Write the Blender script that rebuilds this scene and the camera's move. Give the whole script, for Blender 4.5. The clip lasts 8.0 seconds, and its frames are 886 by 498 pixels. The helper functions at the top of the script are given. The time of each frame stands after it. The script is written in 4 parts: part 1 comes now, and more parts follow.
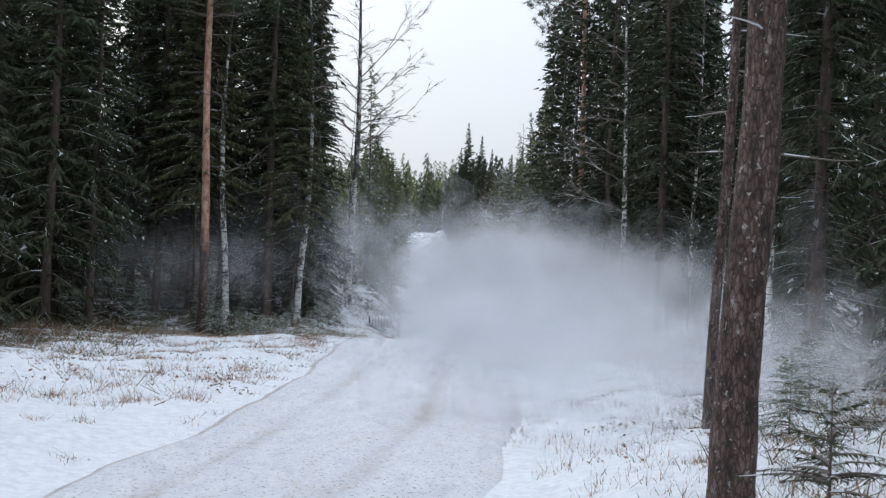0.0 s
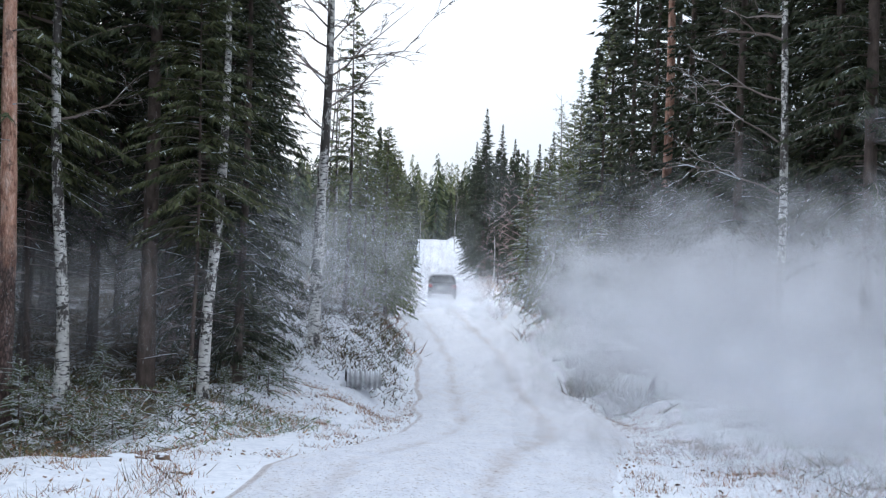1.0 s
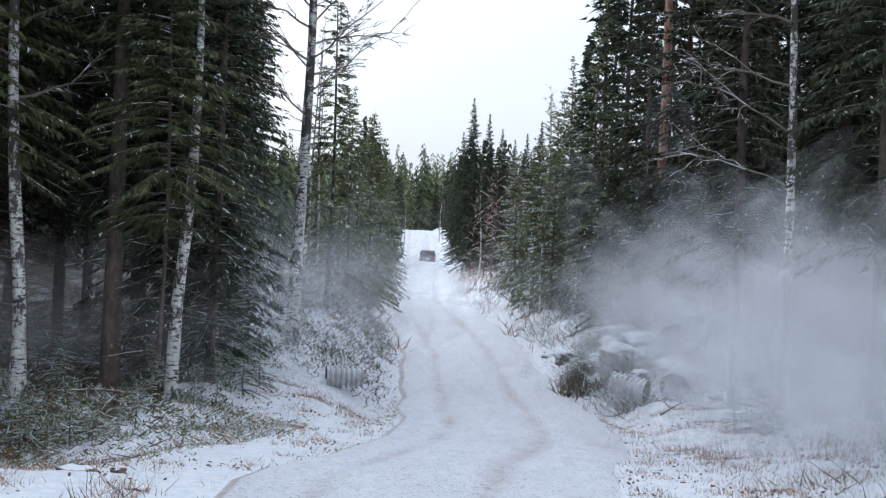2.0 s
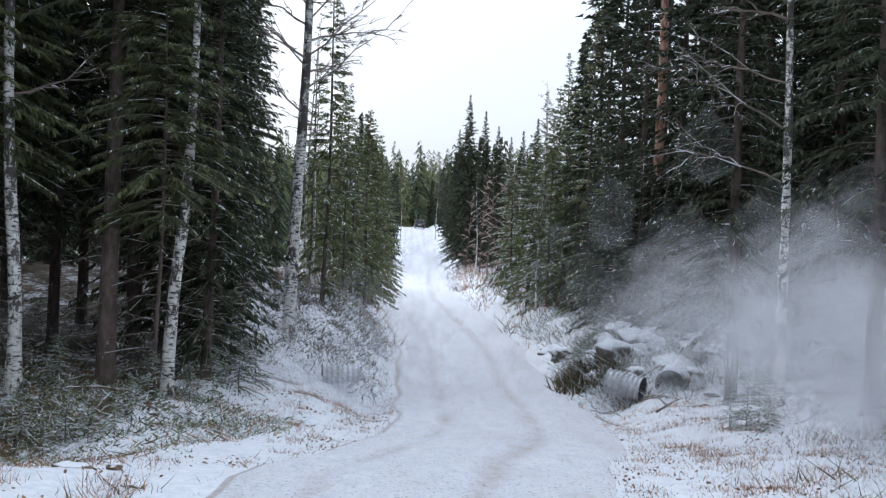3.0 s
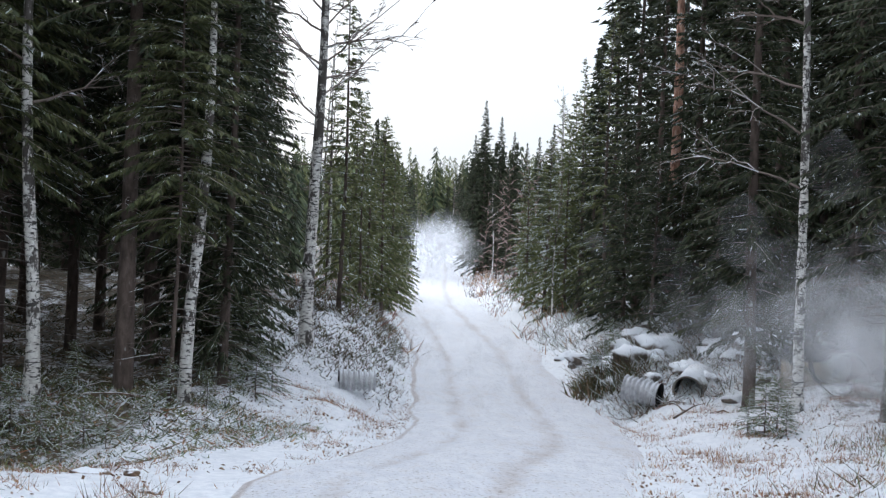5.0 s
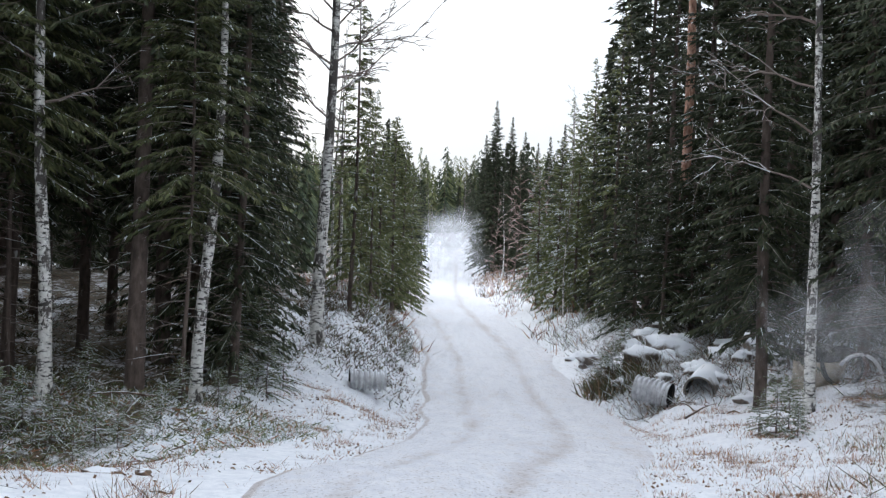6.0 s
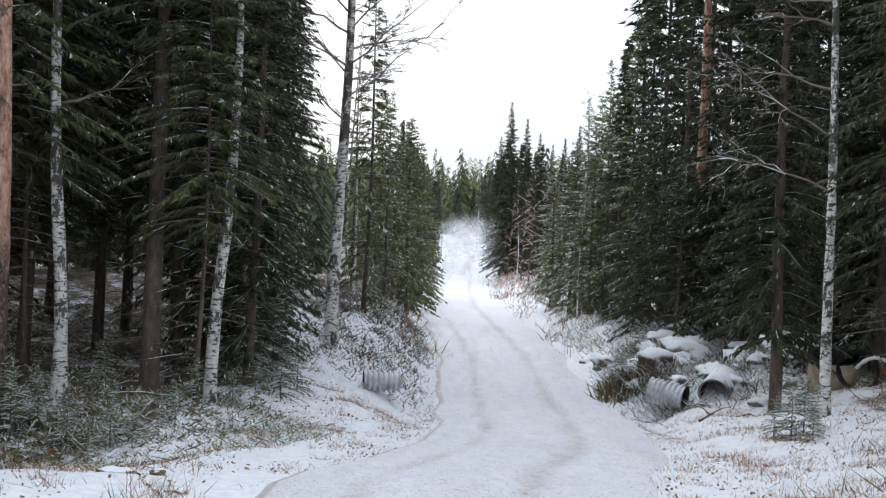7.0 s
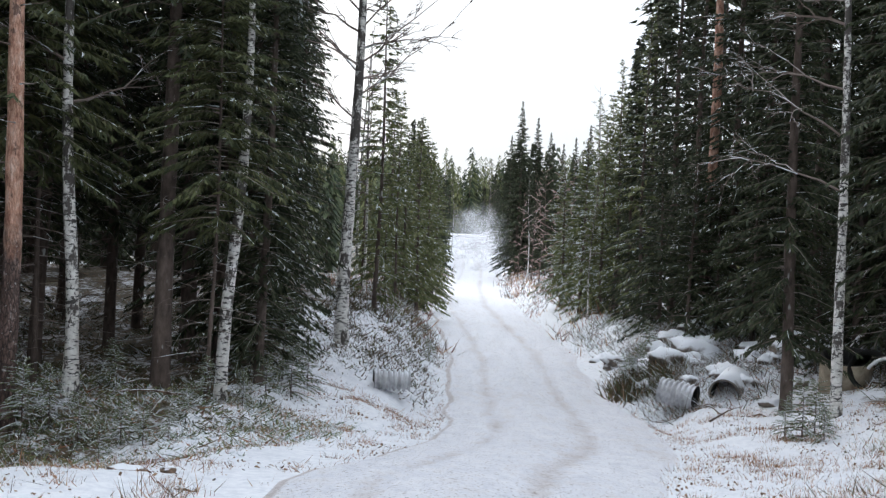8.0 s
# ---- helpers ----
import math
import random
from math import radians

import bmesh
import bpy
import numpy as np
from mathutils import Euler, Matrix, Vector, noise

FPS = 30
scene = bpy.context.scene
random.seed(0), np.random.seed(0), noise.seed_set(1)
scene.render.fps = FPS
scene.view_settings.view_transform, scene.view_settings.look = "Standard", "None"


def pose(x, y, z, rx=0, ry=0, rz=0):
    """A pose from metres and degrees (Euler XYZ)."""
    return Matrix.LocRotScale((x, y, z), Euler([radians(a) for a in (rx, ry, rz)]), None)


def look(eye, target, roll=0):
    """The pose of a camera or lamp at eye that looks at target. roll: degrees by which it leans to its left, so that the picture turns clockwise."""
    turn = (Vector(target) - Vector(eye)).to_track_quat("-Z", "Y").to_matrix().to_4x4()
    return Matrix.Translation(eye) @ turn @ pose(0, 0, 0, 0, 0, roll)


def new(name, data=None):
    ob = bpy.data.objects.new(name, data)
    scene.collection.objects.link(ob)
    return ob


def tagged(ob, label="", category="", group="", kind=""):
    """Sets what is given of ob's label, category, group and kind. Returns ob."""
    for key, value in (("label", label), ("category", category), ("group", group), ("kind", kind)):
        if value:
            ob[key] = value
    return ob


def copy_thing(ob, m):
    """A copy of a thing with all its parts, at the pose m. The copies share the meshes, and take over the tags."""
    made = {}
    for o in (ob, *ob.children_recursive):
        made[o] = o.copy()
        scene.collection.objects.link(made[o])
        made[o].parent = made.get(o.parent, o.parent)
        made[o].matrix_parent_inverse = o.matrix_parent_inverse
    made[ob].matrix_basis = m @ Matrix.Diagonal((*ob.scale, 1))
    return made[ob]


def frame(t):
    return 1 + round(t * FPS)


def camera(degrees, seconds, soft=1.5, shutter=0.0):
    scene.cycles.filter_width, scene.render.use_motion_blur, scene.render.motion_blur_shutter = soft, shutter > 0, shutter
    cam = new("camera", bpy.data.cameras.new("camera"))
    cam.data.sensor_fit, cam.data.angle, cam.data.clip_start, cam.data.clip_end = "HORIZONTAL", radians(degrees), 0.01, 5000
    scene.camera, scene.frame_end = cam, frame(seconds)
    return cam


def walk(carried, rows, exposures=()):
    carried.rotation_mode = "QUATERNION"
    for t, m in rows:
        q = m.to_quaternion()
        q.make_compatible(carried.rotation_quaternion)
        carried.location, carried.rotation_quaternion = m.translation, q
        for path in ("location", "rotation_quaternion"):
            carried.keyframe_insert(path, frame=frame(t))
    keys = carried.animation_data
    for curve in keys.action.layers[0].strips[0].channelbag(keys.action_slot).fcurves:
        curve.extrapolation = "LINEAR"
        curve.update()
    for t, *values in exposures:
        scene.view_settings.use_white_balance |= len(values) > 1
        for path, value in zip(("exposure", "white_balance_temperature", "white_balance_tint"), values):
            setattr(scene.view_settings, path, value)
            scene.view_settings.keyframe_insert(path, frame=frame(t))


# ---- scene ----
cam = camera(42.0, 8.0, soft=1.3)
EYE = 2.68
# seconds, x, y, height above EYE, yaw, pitch, roll: along the verge, then the camera stands and pans
ROWS = [
    (0.0, -0.42, -19.0, -0.1, -2.19, -0.01, -2.37),
    (0.3, -0.38, -16.2, -0.1, -2.0, 0.04, -2.15),
    (0.5, -0.23, -9.8, -0.1, -1.68, 0.18, -1.98),
    (0.6, -0.15, -6.9, -0.08, -1.62, 0.24, -1.98),
    (0.8, -0.06, -3.4, -0.05, -1.58, 0.34, -2.0),
    (1.0, 0.0, -1.4, -0.03, -1.62, 0.36, -2.08),
    (1.2, 0.0, -0.38, 0.0, -1.88, 0.2, -2.35),
    (1.5, 0.0, 0.0, 0.0, -2.15, 0.04, -2.54),
    (1.8, 0.0, 0.0, 0.0, -2.3, -0.03, -2.54),
    (3.0, 0.0, 0.0, 0.0, -2.57, -0.21, -2.55),
    (3.5, 0.0, 0.0, 0.0, -2.49, 0.04, -2.55),
    (4.0, 0.0, 0.0, 0.0, -2.28, 0.17, -2.65),
    (4.5, 0.0, 0.0, 0.0, -2.01, 0.1, -2.54),
    (6.0, 0.0, 0.0, 0.0, -1.23, 0.03, -2.46),
    (6.5, 0.0, 0.0, 0.0, -0.87, 0.04, -2.54),
    (7.0, 0.0, 0.0, 0.0, -0.52, 0.07, -2.64),
    (7.5, 0.0, 0.0, 0.0, -0.23, 0.1, -2.76),
    (8.0, 0.0, 0.0, 0.0, 0.0, 0.0, -2.8),
]
walk(cam, [(t, pose(x, y, EYE + z, 90 + pitch, roll, yaw)) for t, x, y, z, yaw, pitch, roll in ROWS],
     [(0.0, -0.34, 6100, 9), (0.6, -0.26, 6050, 9), (1.0, -0.04, 5900, 10), (1.5, -0.18, 5880, 10), (3.5, -0.12, 5950, 10), (6.0, -0.04, 6250, 10), (8.0, -0.04, 6300, 10)])

# ---- light: a bright overcast winter sky ----
world = bpy.data.worlds.new("world")
scene.world = world
world.use_nodes = True
wn = world.node_tree
sky = wn.nodes.new("ShaderNodeTexSky")
sky.sky_type = "NISHITA"
sky.sun_disc = False
sky.sun_elevation, sky.sun_rotation = radians(24), radians(-35)
sky.air_density, sky.dust_density, sky.ozone_density = 1.0, 6.0, 1.0
veil = wn.nodes.new("ShaderNodeMix")  # thin cloud over the blue
veil.data_type = "RGBA"
veil.inputs[0].default_value = 0.72
veil.inputs[7].default_value = (11.6, 12.3, 13.1, 1)
wn.links.new(sky.outputs[0], veil.inputs[6])
# an overcast sky is brighter overhead than at the horizon
up = wn.nodes.new("ShaderNodeTexCoord")
axes = wn.nodes.new("ShaderNodeSeparateXYZ")
rise = wn.nodes.new("ShaderNodeMapRange")
rise.inputs["From Min"].default_value, rise.inputs["From Max"].default_value = 0.0, 1.0
rise.inputs["To Min"].default_value, rise.inputs["To Max"].default_value = 0.60, 1.42
gain = wn.nodes.new("ShaderNodeVectorMath")
gain.operation = "SCALE"
wn.links.new(up.outputs["Generated"], axes.inputs[0])
wn.links.new(axes.outputs[2], rise.inputs["Value"])
wn.links.new(veil.outputs[2], gain.inputs[0])
wn.links.new(rise.outputs[0], gain.inputs["Scale"])
wn.links.new(gain.outputs[0], wn.nodes["Background"].inputs[0])
wn.nodes["Background"].inputs[1].default_value = 0.15
sun = new("sun", bpy.data.lights.new("sun", "SUN"))
sun.data.energy, sun.data.angle, sun.data.color = 0.3, radians(30), (1.0, 0.96, 0.9)
sun.matrix_basis = look((-40, 60, 45), (0, 0, 0))


# ---- materials ----
def material(name, rough=0.8, metal=0.0):
    m = bpy.data.materials.new(name)
    m.use_nodes = True
    b = m.node_tree.nodes["Principled BSDF"]
    b.inputs["Roughness"].default_value, b.inputs["Metallic"].default_value = rough, metal
    return m, m.node_tree, b


def node(tree, kind, **values):
    n = tree.nodes.new(kind)
    for key, value in values.items():
        n.inputs[key].default_value = value
    return n


def ramp(tree, source, stops):
    n = tree.nodes.new("ShaderNodeValToRGB")
    e = n.color_ramp.elements
    while len(e) < len(stops):
        e.new(0.5)
    for k, (p, c) in zip(e, stops):
        k.position, k.color = p, (*c, 1)
    tree.links.new(source, n.inputs[0])
    return n.outputs[0]


def noise_tex(tree, scale, detail=4, rough=0.6, stretch=(1, 1, 1), kind="Object"):
    co = tree.nodes.new("ShaderNodeTexCoord")
    mp = tree.nodes.new("ShaderNodeMapping")
    mp.inputs["Scale"].default_value = stretch
    n = node(tree, "ShaderNodeTexNoise", Scale=scale, Detail=detail, Roughness=rough)
    tree.links.new(co.outputs[kind], mp.inputs[0])
    tree.links.new(mp.outputs[0], n.inputs["Vector"])
    return n.outputs[0]


def mix(tree, fac, a, b):
    n = tree.nodes.new("ShaderNodeMix")
    n.data_type = "RGBA"
    for sock, v in ((n.inputs[0], fac), (n.inputs[6], a), (n.inputs[7], b)):
        if isinstance(v, (int, float)):
            sock.default_value = v
        elif isinstance(v, tuple):
            sock.default_value = (*v, 1)
        else:
            tree.links.new(v, sock)
    return n.outputs[2]


def math_node(tree, op, a, b=0.5, clamp=False):
    n = tree.nodes.new("ShaderNodeMath")
    n.operation, n.use_clamp = op, clamp
    for sock, v in ((n.inputs[0], a), (n.inputs[1], b)):
        if isinstance(v, (int, float)):
            sock.default_value = v
        else:
            tree.links.new(v, sock)
    return n.outputs[0]


def relief(tree, b, height, strength=0.4, distance=0.02):
    n = node(tree, "ShaderNodeBump", Strength=strength, Distance=distance)
    tree.links.new(height, n.inputs["Height"])
    tree.links.new(n.outputs[0], b.inputs["Normal"])


def grained(name, dark, light, scale, stretch=(1, 1, 1), rough=0.85, bump=0.5, depth=0.02, extra=None, kind="Object"):
    """Two colours broken up by a fine grain and a broad stain; extra: a third colour in spots."""
    m, t, b = material(name, rough)
    fine = noise_tex(t, scale, 5, 0.65, stretch, kind)
    broad = noise_tex(t, scale * 0.13, 3, 0.5, stretch, kind)
    both = math_node(t, "ADD", math_node(t, "MULTIPLY", fine, 0.65), math_node(t, "MULTIPLY", broad, 0.35))
    col = ramp(t, both, [(0.36, dark), (0.64, light)])
    if extra:
        spots = ramp(t, noise_tex(t, scale * 0.7, 2, 0.5, stretch, kind), [(extra[1], (0, 0, 0)), (extra[1] + 0.05, (1, 1, 1))])
        col = mix(t, spots, col, extra[0])
    t.links.new(col, b.inputs["Base Color"])
    relief(t, b, fine, bump, depth)
    return m


def snowy(name, dark, light, scale, low=0.35, high=0.6, rough=0.85):
    """A surface with snow lying on whatever faces up."""
    m, t, b = material(name, rough)
    fine = noise_tex(t, scale, 5)
    col = ramp(t, fine, [(0.35, dark), (0.65, light)])
    g = t.nodes.new("ShaderNodeNewGeometry")
    s = t.nodes.new("ShaderNodeSeparateXYZ")
    t.links.new(g.outputs["Normal"], s.inputs[0])
    up = math_node(t, "ADD", s.outputs[2], math_node(t, "MULTIPLY", math_node(t, "SUBTRACT", noise_tex(t, scale * 0.6, 4), 0.5), 1.1))
    mask = ramp(t, up, [(low, (0, 0, 0)), (high, (1, 1, 1))])
    t.links.new(mix(t, mask, col, (0.82, 0.84, 0.88)), b.inputs["Base Color"])
    relief(t, b, fine, 0.5, 0.02)
    return m


def leafy(name, a, b_, c, rough=0.7):
    """Foliage: every blade its own tone between three colours."""
    m, t, b = material(name, rough)
    g = t.nodes.new("ShaderNodeNewGeometry")
    t.links.new(ramp(t, g.outputs["Random Per Island"], [(0.0, a), (0.5, b_), (1.0, c)]), b.inputs["Base Color"])
    return m


def ground_material():
    m, t, b = material("snow_ground", 0.75)
    at = t.nodes.new("ShaderNodeAttribute")
    at.attribute_name = "litter"
    n1 = noise_tex(t, 1.1, 6, 0.7)
    n2 = noise_tex(t, 7.0, 5, 0.7)
    snow = ramp(t, n2, [(0.3, (0.66, 0.68, 0.73)), (0.6, (0.84, 0.85, 0.88))])
    moss = ramp(t, n2, [(0.3, (0.02, 0.016, 0.010)), (0.5, (0.06, 0.046, 0.022)), (0.7, (0.17, 0.10, 0.06))])
    both = math_node(t, "ADD", math_node(t, "MULTIPLY", n1, 0.6), math_node(t, "MULTIPLY", n2, 0.4))
    bare = math_node(t, "ADD", both, math_node(t, "SUBTRACT", at.outputs["Fac"], 0.63))
    mask = ramp(t, bare, [(0.46, (0, 0, 0)), (0.56, (1, 1, 1))])
    t.links.new(mix(t, mask, snow, moss), b.inputs["Base Color"])
    relief(t, b, both, 0.6, 0.06)
    return m


def road_material():
    m, t, b = material("packed_snow", 0.6)
    uv = t.nodes.new("ShaderNodeUVMap")
    s = t.nodes.new("ShaderNodeSeparateXYZ")
    t.links.new(uv.outputs[0], s.inputs[0])
    grit = noise_tex(t, 14.0, 6, 0.75)
    broad = noise_tex(t, 0.9, 4, 0.6, (1, 0.25, 1))
    mid = noise_tex(t, 3.5, 5, 0.7, (1, 0.5, 1))
    snow = ramp(t, math_node(t, "ADD", math_node(t, "MULTIPLY", grit, 0.5), math_node(t, "MULTIPLY", mid, 0.5)), [(0.36, (0.66, 0.67, 0.73)), (0.60, (0.88, 0.88, 0.91))])
    dirt = ramp(t, grit, [(0.35, (0.32, 0.25, 0.22)), (0.65, (0.62, 0.56, 0.54))])
    # worn bands: the wheel tracks and the two edges
    bands = ramp(t, s.outputs[0], [(0.0, (0.3,) * 3), (0.018, (0.6,) * 3), (0.036, (0.08,) * 3), (0.17, (0.06,) * 3), (0.24, (0.30,) * 3), (0.30, (0.06,) * 3),
                                   (0.58, (0.12,) * 3), (0.66, (0.36,) * 3), (0.73, (0.06,) * 3), (0.92, (0.1,) * 3), (1.0, (0.15,) * 3)])
    amount = math_node(t, "ADD", math_node(t, "MULTIPLY", bands, 0.55), math_node(t, "ADD", math_node(t, "MULTIPLY", mid, 0.55), math_node(t, "MULTIPLY", broad, 0.45)))
    mask = ramp(t, amount, [(0.57, (0, 0, 0)), (0.80, (0.75,) * 3)])
    specks = ramp(t, noise_tex(t, 24.0, 3, 0.6), [(0.60, (0, 0, 0)), (0.65, (0.8,) * 3)])
    col = mix(t, specks, mix(t, mask, snow, dirt), (0.24, 0.18, 0.14))
    t.links.new(col, b.inputs["Base Color"])
    relief(t, b, math_node(t, "ADD", grit, mid), 0.7, 0.05)
    return m


def birch_material():
    m, t, b = material("birch_bark", 0.7)
    fine = noise_tex(t, 7.0, 4, 0.6, (1, 1, 3.0))
    col = ramp(t, noise_tex(t, 9.0, 4), [(0.3, (0.50, 0.47, 0.43)), (0.6, (0.78, 0.76, 0.72))])
    marks = ramp(t, fine, [(0.41, (1, 1, 1)), (0.47, (0, 0, 0))])
    co = t.nodes.new("ShaderNodeTexCoord")
    s = t.nodes.new("ShaderNodeSeparateXYZ")
    t.links.new(co.outputs["Object"], s.inputs[0])
    # black, cracked bark spreads higher up the stem
    old = math_node(t, "ADD", noise_tex(t, 3.2, 5, 0.75, (1, 1, 0.5)), math_node(t, "MULTIPLY", s.outputs[2], 0.010))
    patches = ramp(t, old, [(0.535, (0, 0, 0)), (0.58, (1, 1, 1))])
    t.links.new(mix(t, patches, mix(t, marks, col, (0.05, 0.045, 0.04)), (0.075, 0.065, 0.058)), b.inputs["Base Color"])
    relief(t, b, fine, 0.4, 0.01)
    return m


def pine_material(name, change):
    """Grey-brown plates below, thin orange bark higher up."""
    m, t, b = material(name, 0.85)
    fine = noise_tex(t, 11.0, 5, 0.7, (1, 1, 0.35))
    low = ramp(t, fine, [(0.35, (0.035, 0.024, 0.020)), (0.5, (0.13, 0.08, 0.065)), (0.62, (0.22, 0.15, 0.13)), (0.72, (0.42, 0.38, 0.36))])
    top = ramp(t, fine, [(0.34, (0.26, 0.12, 0.085)), (0.47, (0.52, 0.28, 0.19)), (0.58, (0.64, 0.40, 0.30)), (0.72, (0.72, 0.54, 0.45))])
    co = t.nodes.new("ShaderNodeTexCoord")
    s = t.nodes.new("ShaderNodeSeparateXYZ")
    t.links.new(co.outputs["Object"], s.inputs[0])
    high = math_node(t, "ADD", math_node(t, "MULTIPLY", math_node(t, "SUBTRACT", s.outputs[2], change), 0.25), noise_tex(t, 1.7, 4, 0.7))
    mask = ramp(t, high, [(0.40, (0, 0, 0)), (0.62, (1, 1, 1))])
    # plates split by dark cracks, and pale lichen in flecks
    mp = t.nodes.new("ShaderNodeMapping")
    mp.inputs["Scale"].default_value = (24, 24, 8)
    vo = t.nodes.new("ShaderNodeTexVoronoi")
    vo.feature = "DISTANCE_TO_EDGE"
    wob = t.nodes.new("ShaderNodeVectorMath")
    wob.operation = "ADD"
    nz = node(t, "ShaderNodeTexNoise", Scale=9.0, Detail=6.0, Roughness=0.7)
    t.links.new(co.outputs["Object"], nz.inputs["Vector"])
    t.links.new(co.outputs["Object"], mp.inputs[0])
    t.links.new(mp.outputs[0], wob.inputs[0])
    t.links.new(nz.outputs["Color"], wob.inputs[1])
    t.links.new(wob.outputs[0], vo.inputs["Vector"])
    vo.inputs["Scale"].default_value = 1.0
    crack = ramp(t, vo.outputs["Distance"], [(0.0, (0.85,) * 3), (0.16, (0, 0, 0))])
    fleck = ramp(t, noise_tex(t, 16.0, 3, 0.6), [(0.64, (0, 0, 0)), (0.68, (1, 1, 1))])
    low = mix(t, fleck, mix(t, crack, low, (0.018, 0.013, 0.011)), (0.40, 0.38, 0.36))
    flake = ramp(t, noise_tex(t, 5.0, 5, 0.75, (1, 1, 0.5)), [(0.57, (0, 0, 0)), (0.63, (0.85,) * 3)])
    top = mix(t, flake, mix(t, math_node(t, "MULTIPLY", crack, 0.3), top, (0.10, 0.05, 0.035)), (0.12, 0.07, 0.055))
    t.links.new(mix(t, mask, low, top), b.inputs["Base Color"])
    relief(t, b, math_node(t, "ADD", fine, math_node(t, "MULTIPLY", vo.outputs["Distance"], 1.5)), 0.9, 0.03)
    return m


GROUND, ROAD, BIRCH = ground_material(), road_material(), birch_material()
PINE, PINE_LOW, PINE_OLD = pine_material("pine_bark", 4.2), pine_material("orange_pine_bark", 3.0), pine_material("old_pine_bark", 9.0)
SPRUCE_BARK = grained("spruce_bark", (0.045, 0.032, 0.026), (0.16, 0.12, 0.10), 9, (1, 1, 0.4), 0.9, 0.8, 0.03, ((0.34, 0.34, 0.32), 0.66))
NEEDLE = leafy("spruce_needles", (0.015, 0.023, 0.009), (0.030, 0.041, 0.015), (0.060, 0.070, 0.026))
# young green, raised further so the pale light on it is in the colour
NEEDLE_PALE = leafy("lit_young_spruce_needles", (0.075, 0.095, 0.036), (0.14, 0.16, 0.06), (0.22, 0.225, 0.09))
# spruce needles at about twice the tone: light on the boughs put into colour
NEEDLE_LIT = leafy("lit_spruce_needles", (0.030, 0.040, 0.014), (0.065, 0.078, 0.027), (0.115, 0.120, 0.045))
SAPLING = leafy("sapling_needles", (0.075, 0.105, 0.045), (0.12, 0.155, 0.065), (0.19, 0.21, 0.10))
LEAF = leafy("fallen_leaves", (0.05, 0.03, 0.018), (0.17, 0.095, 0.055), (0.36, 0.24, 0.15), 0.85)
PINE_NEEDLE = leafy("pine_needles", (0.022, 0.038, 0.018), (0.042, 0.062, 0.027), (0.08, 0.10, 0.043))
FROST = leafy("snow_on_twigs", (0.50, 0.54, 0.55), (0.66, 0.70, 0.72), (0.80, 0.83, 0.86), 0.8)
TWIG = leafy("bare_twigs", (0.10, 0.075, 0.06), (0.17, 0.13, 0.11), (0.30, 0.26, 0.24), 0.85)
RED_TWIG = leafy("reddish_birch_twigs", (0.24, 0.15, 0.135), (0.36, 0.245, 0.22), (0.48, 0.37, 0.34), 0.85)
GRASS = leafy("dry_grass", (0.17, 0.065, 0.04), (0.40, 0.19, 0.11), (0.58, 0.41, 0.25), 0.85)
HEATH = leafy("heather_and_bilberry", (0.035, 0.035, 0.02), (0.09, 0.075, 0.03), (0.17, 0.11, 0.07), 0.85)
ROCK = snowy("snow_capped_stone", (0.06, 0.05, 0.042), (0.22, 0.18, 0.15), 5, -0.02, 0.32)
PIPE_SNOW = snowy("snow_capped_concrete", (0.10, 0.09, 0.08), (0.24, 0.21, 0.18), 5, 0.15, 0.4)
LOG = snowy("snow_dusted_wood", (0.06, 0.04, 0.03), (0.22, 0.15, 0.10), 7, 0.55, 0.85)
CONCRETE = snowy("snow_dusted_concrete", (0.28, 0.23, 0.17), (0.48, 0.41, 0.31), 6, 0.62, 0.85)
GALV = snowy("galvanised_steel", (0.34, 0.34, 0.35), (0.60, 0.60, 0.61), 5, 0.5, 0.9, 0.5)
RUST = snowy("rusted_steel", (0.06, 0.025, 0.018), (0.17, 0.07, 0.045), 6, 0.75, 1.0)
# near-black that paints the shade inside pipes, drum and well ring
BORE_SHADE = grained("painted_bore_shade", (0.006, 0.006, 0.006), (0.016, 0.015, 0.014), 5)
WHITE_PIPE = grained("white_plastic", (0.55, 0.55, 0.55), (0.75, 0.75, 0.76), 8, rough=0.4, bump=0.1)


def powder_material(name, thin, thick):
    """Airborne snow: a faint white veil, patchy, that lets most light through."""
    m, t, b = material(name, 1.0)
    t.nodes.remove(b)
    d = node(t, "ShaderNodeBsdfDiffuse", Color=(0.90, 0.91, 0.94, 1))
    tl = node(t, "ShaderNodeBsdfTranslucent", Color=(0.90, 0.91, 0.94, 1))
    half = node(t, "ShaderNodeMixShader", Fac=0.5)
    t.links.new(d.outputs[0], half.inputs[1])
    t.links.new(tl.outputs[0], half.inputs[2])
    clear = t.nodes.new("ShaderNodeBsdfTransparent")
    out = t.nodes.new("ShaderNodeMixShader")
    wisp = ramp(t, noise_tex(t, 0.9, 4, 0.6), [(0.43, (thin,) * 3), (0.70, (thick,) * 3)])
    t.links.new(wisp, out.inputs[0])
    t.links.new(clear.outputs[0], out.inputs[1])
    t.links.new(half.outputs[0], out.inputs[2])
    t.links.new(out.outputs[0], t.nodes["Material Output"].inputs["Surface"])
    return m


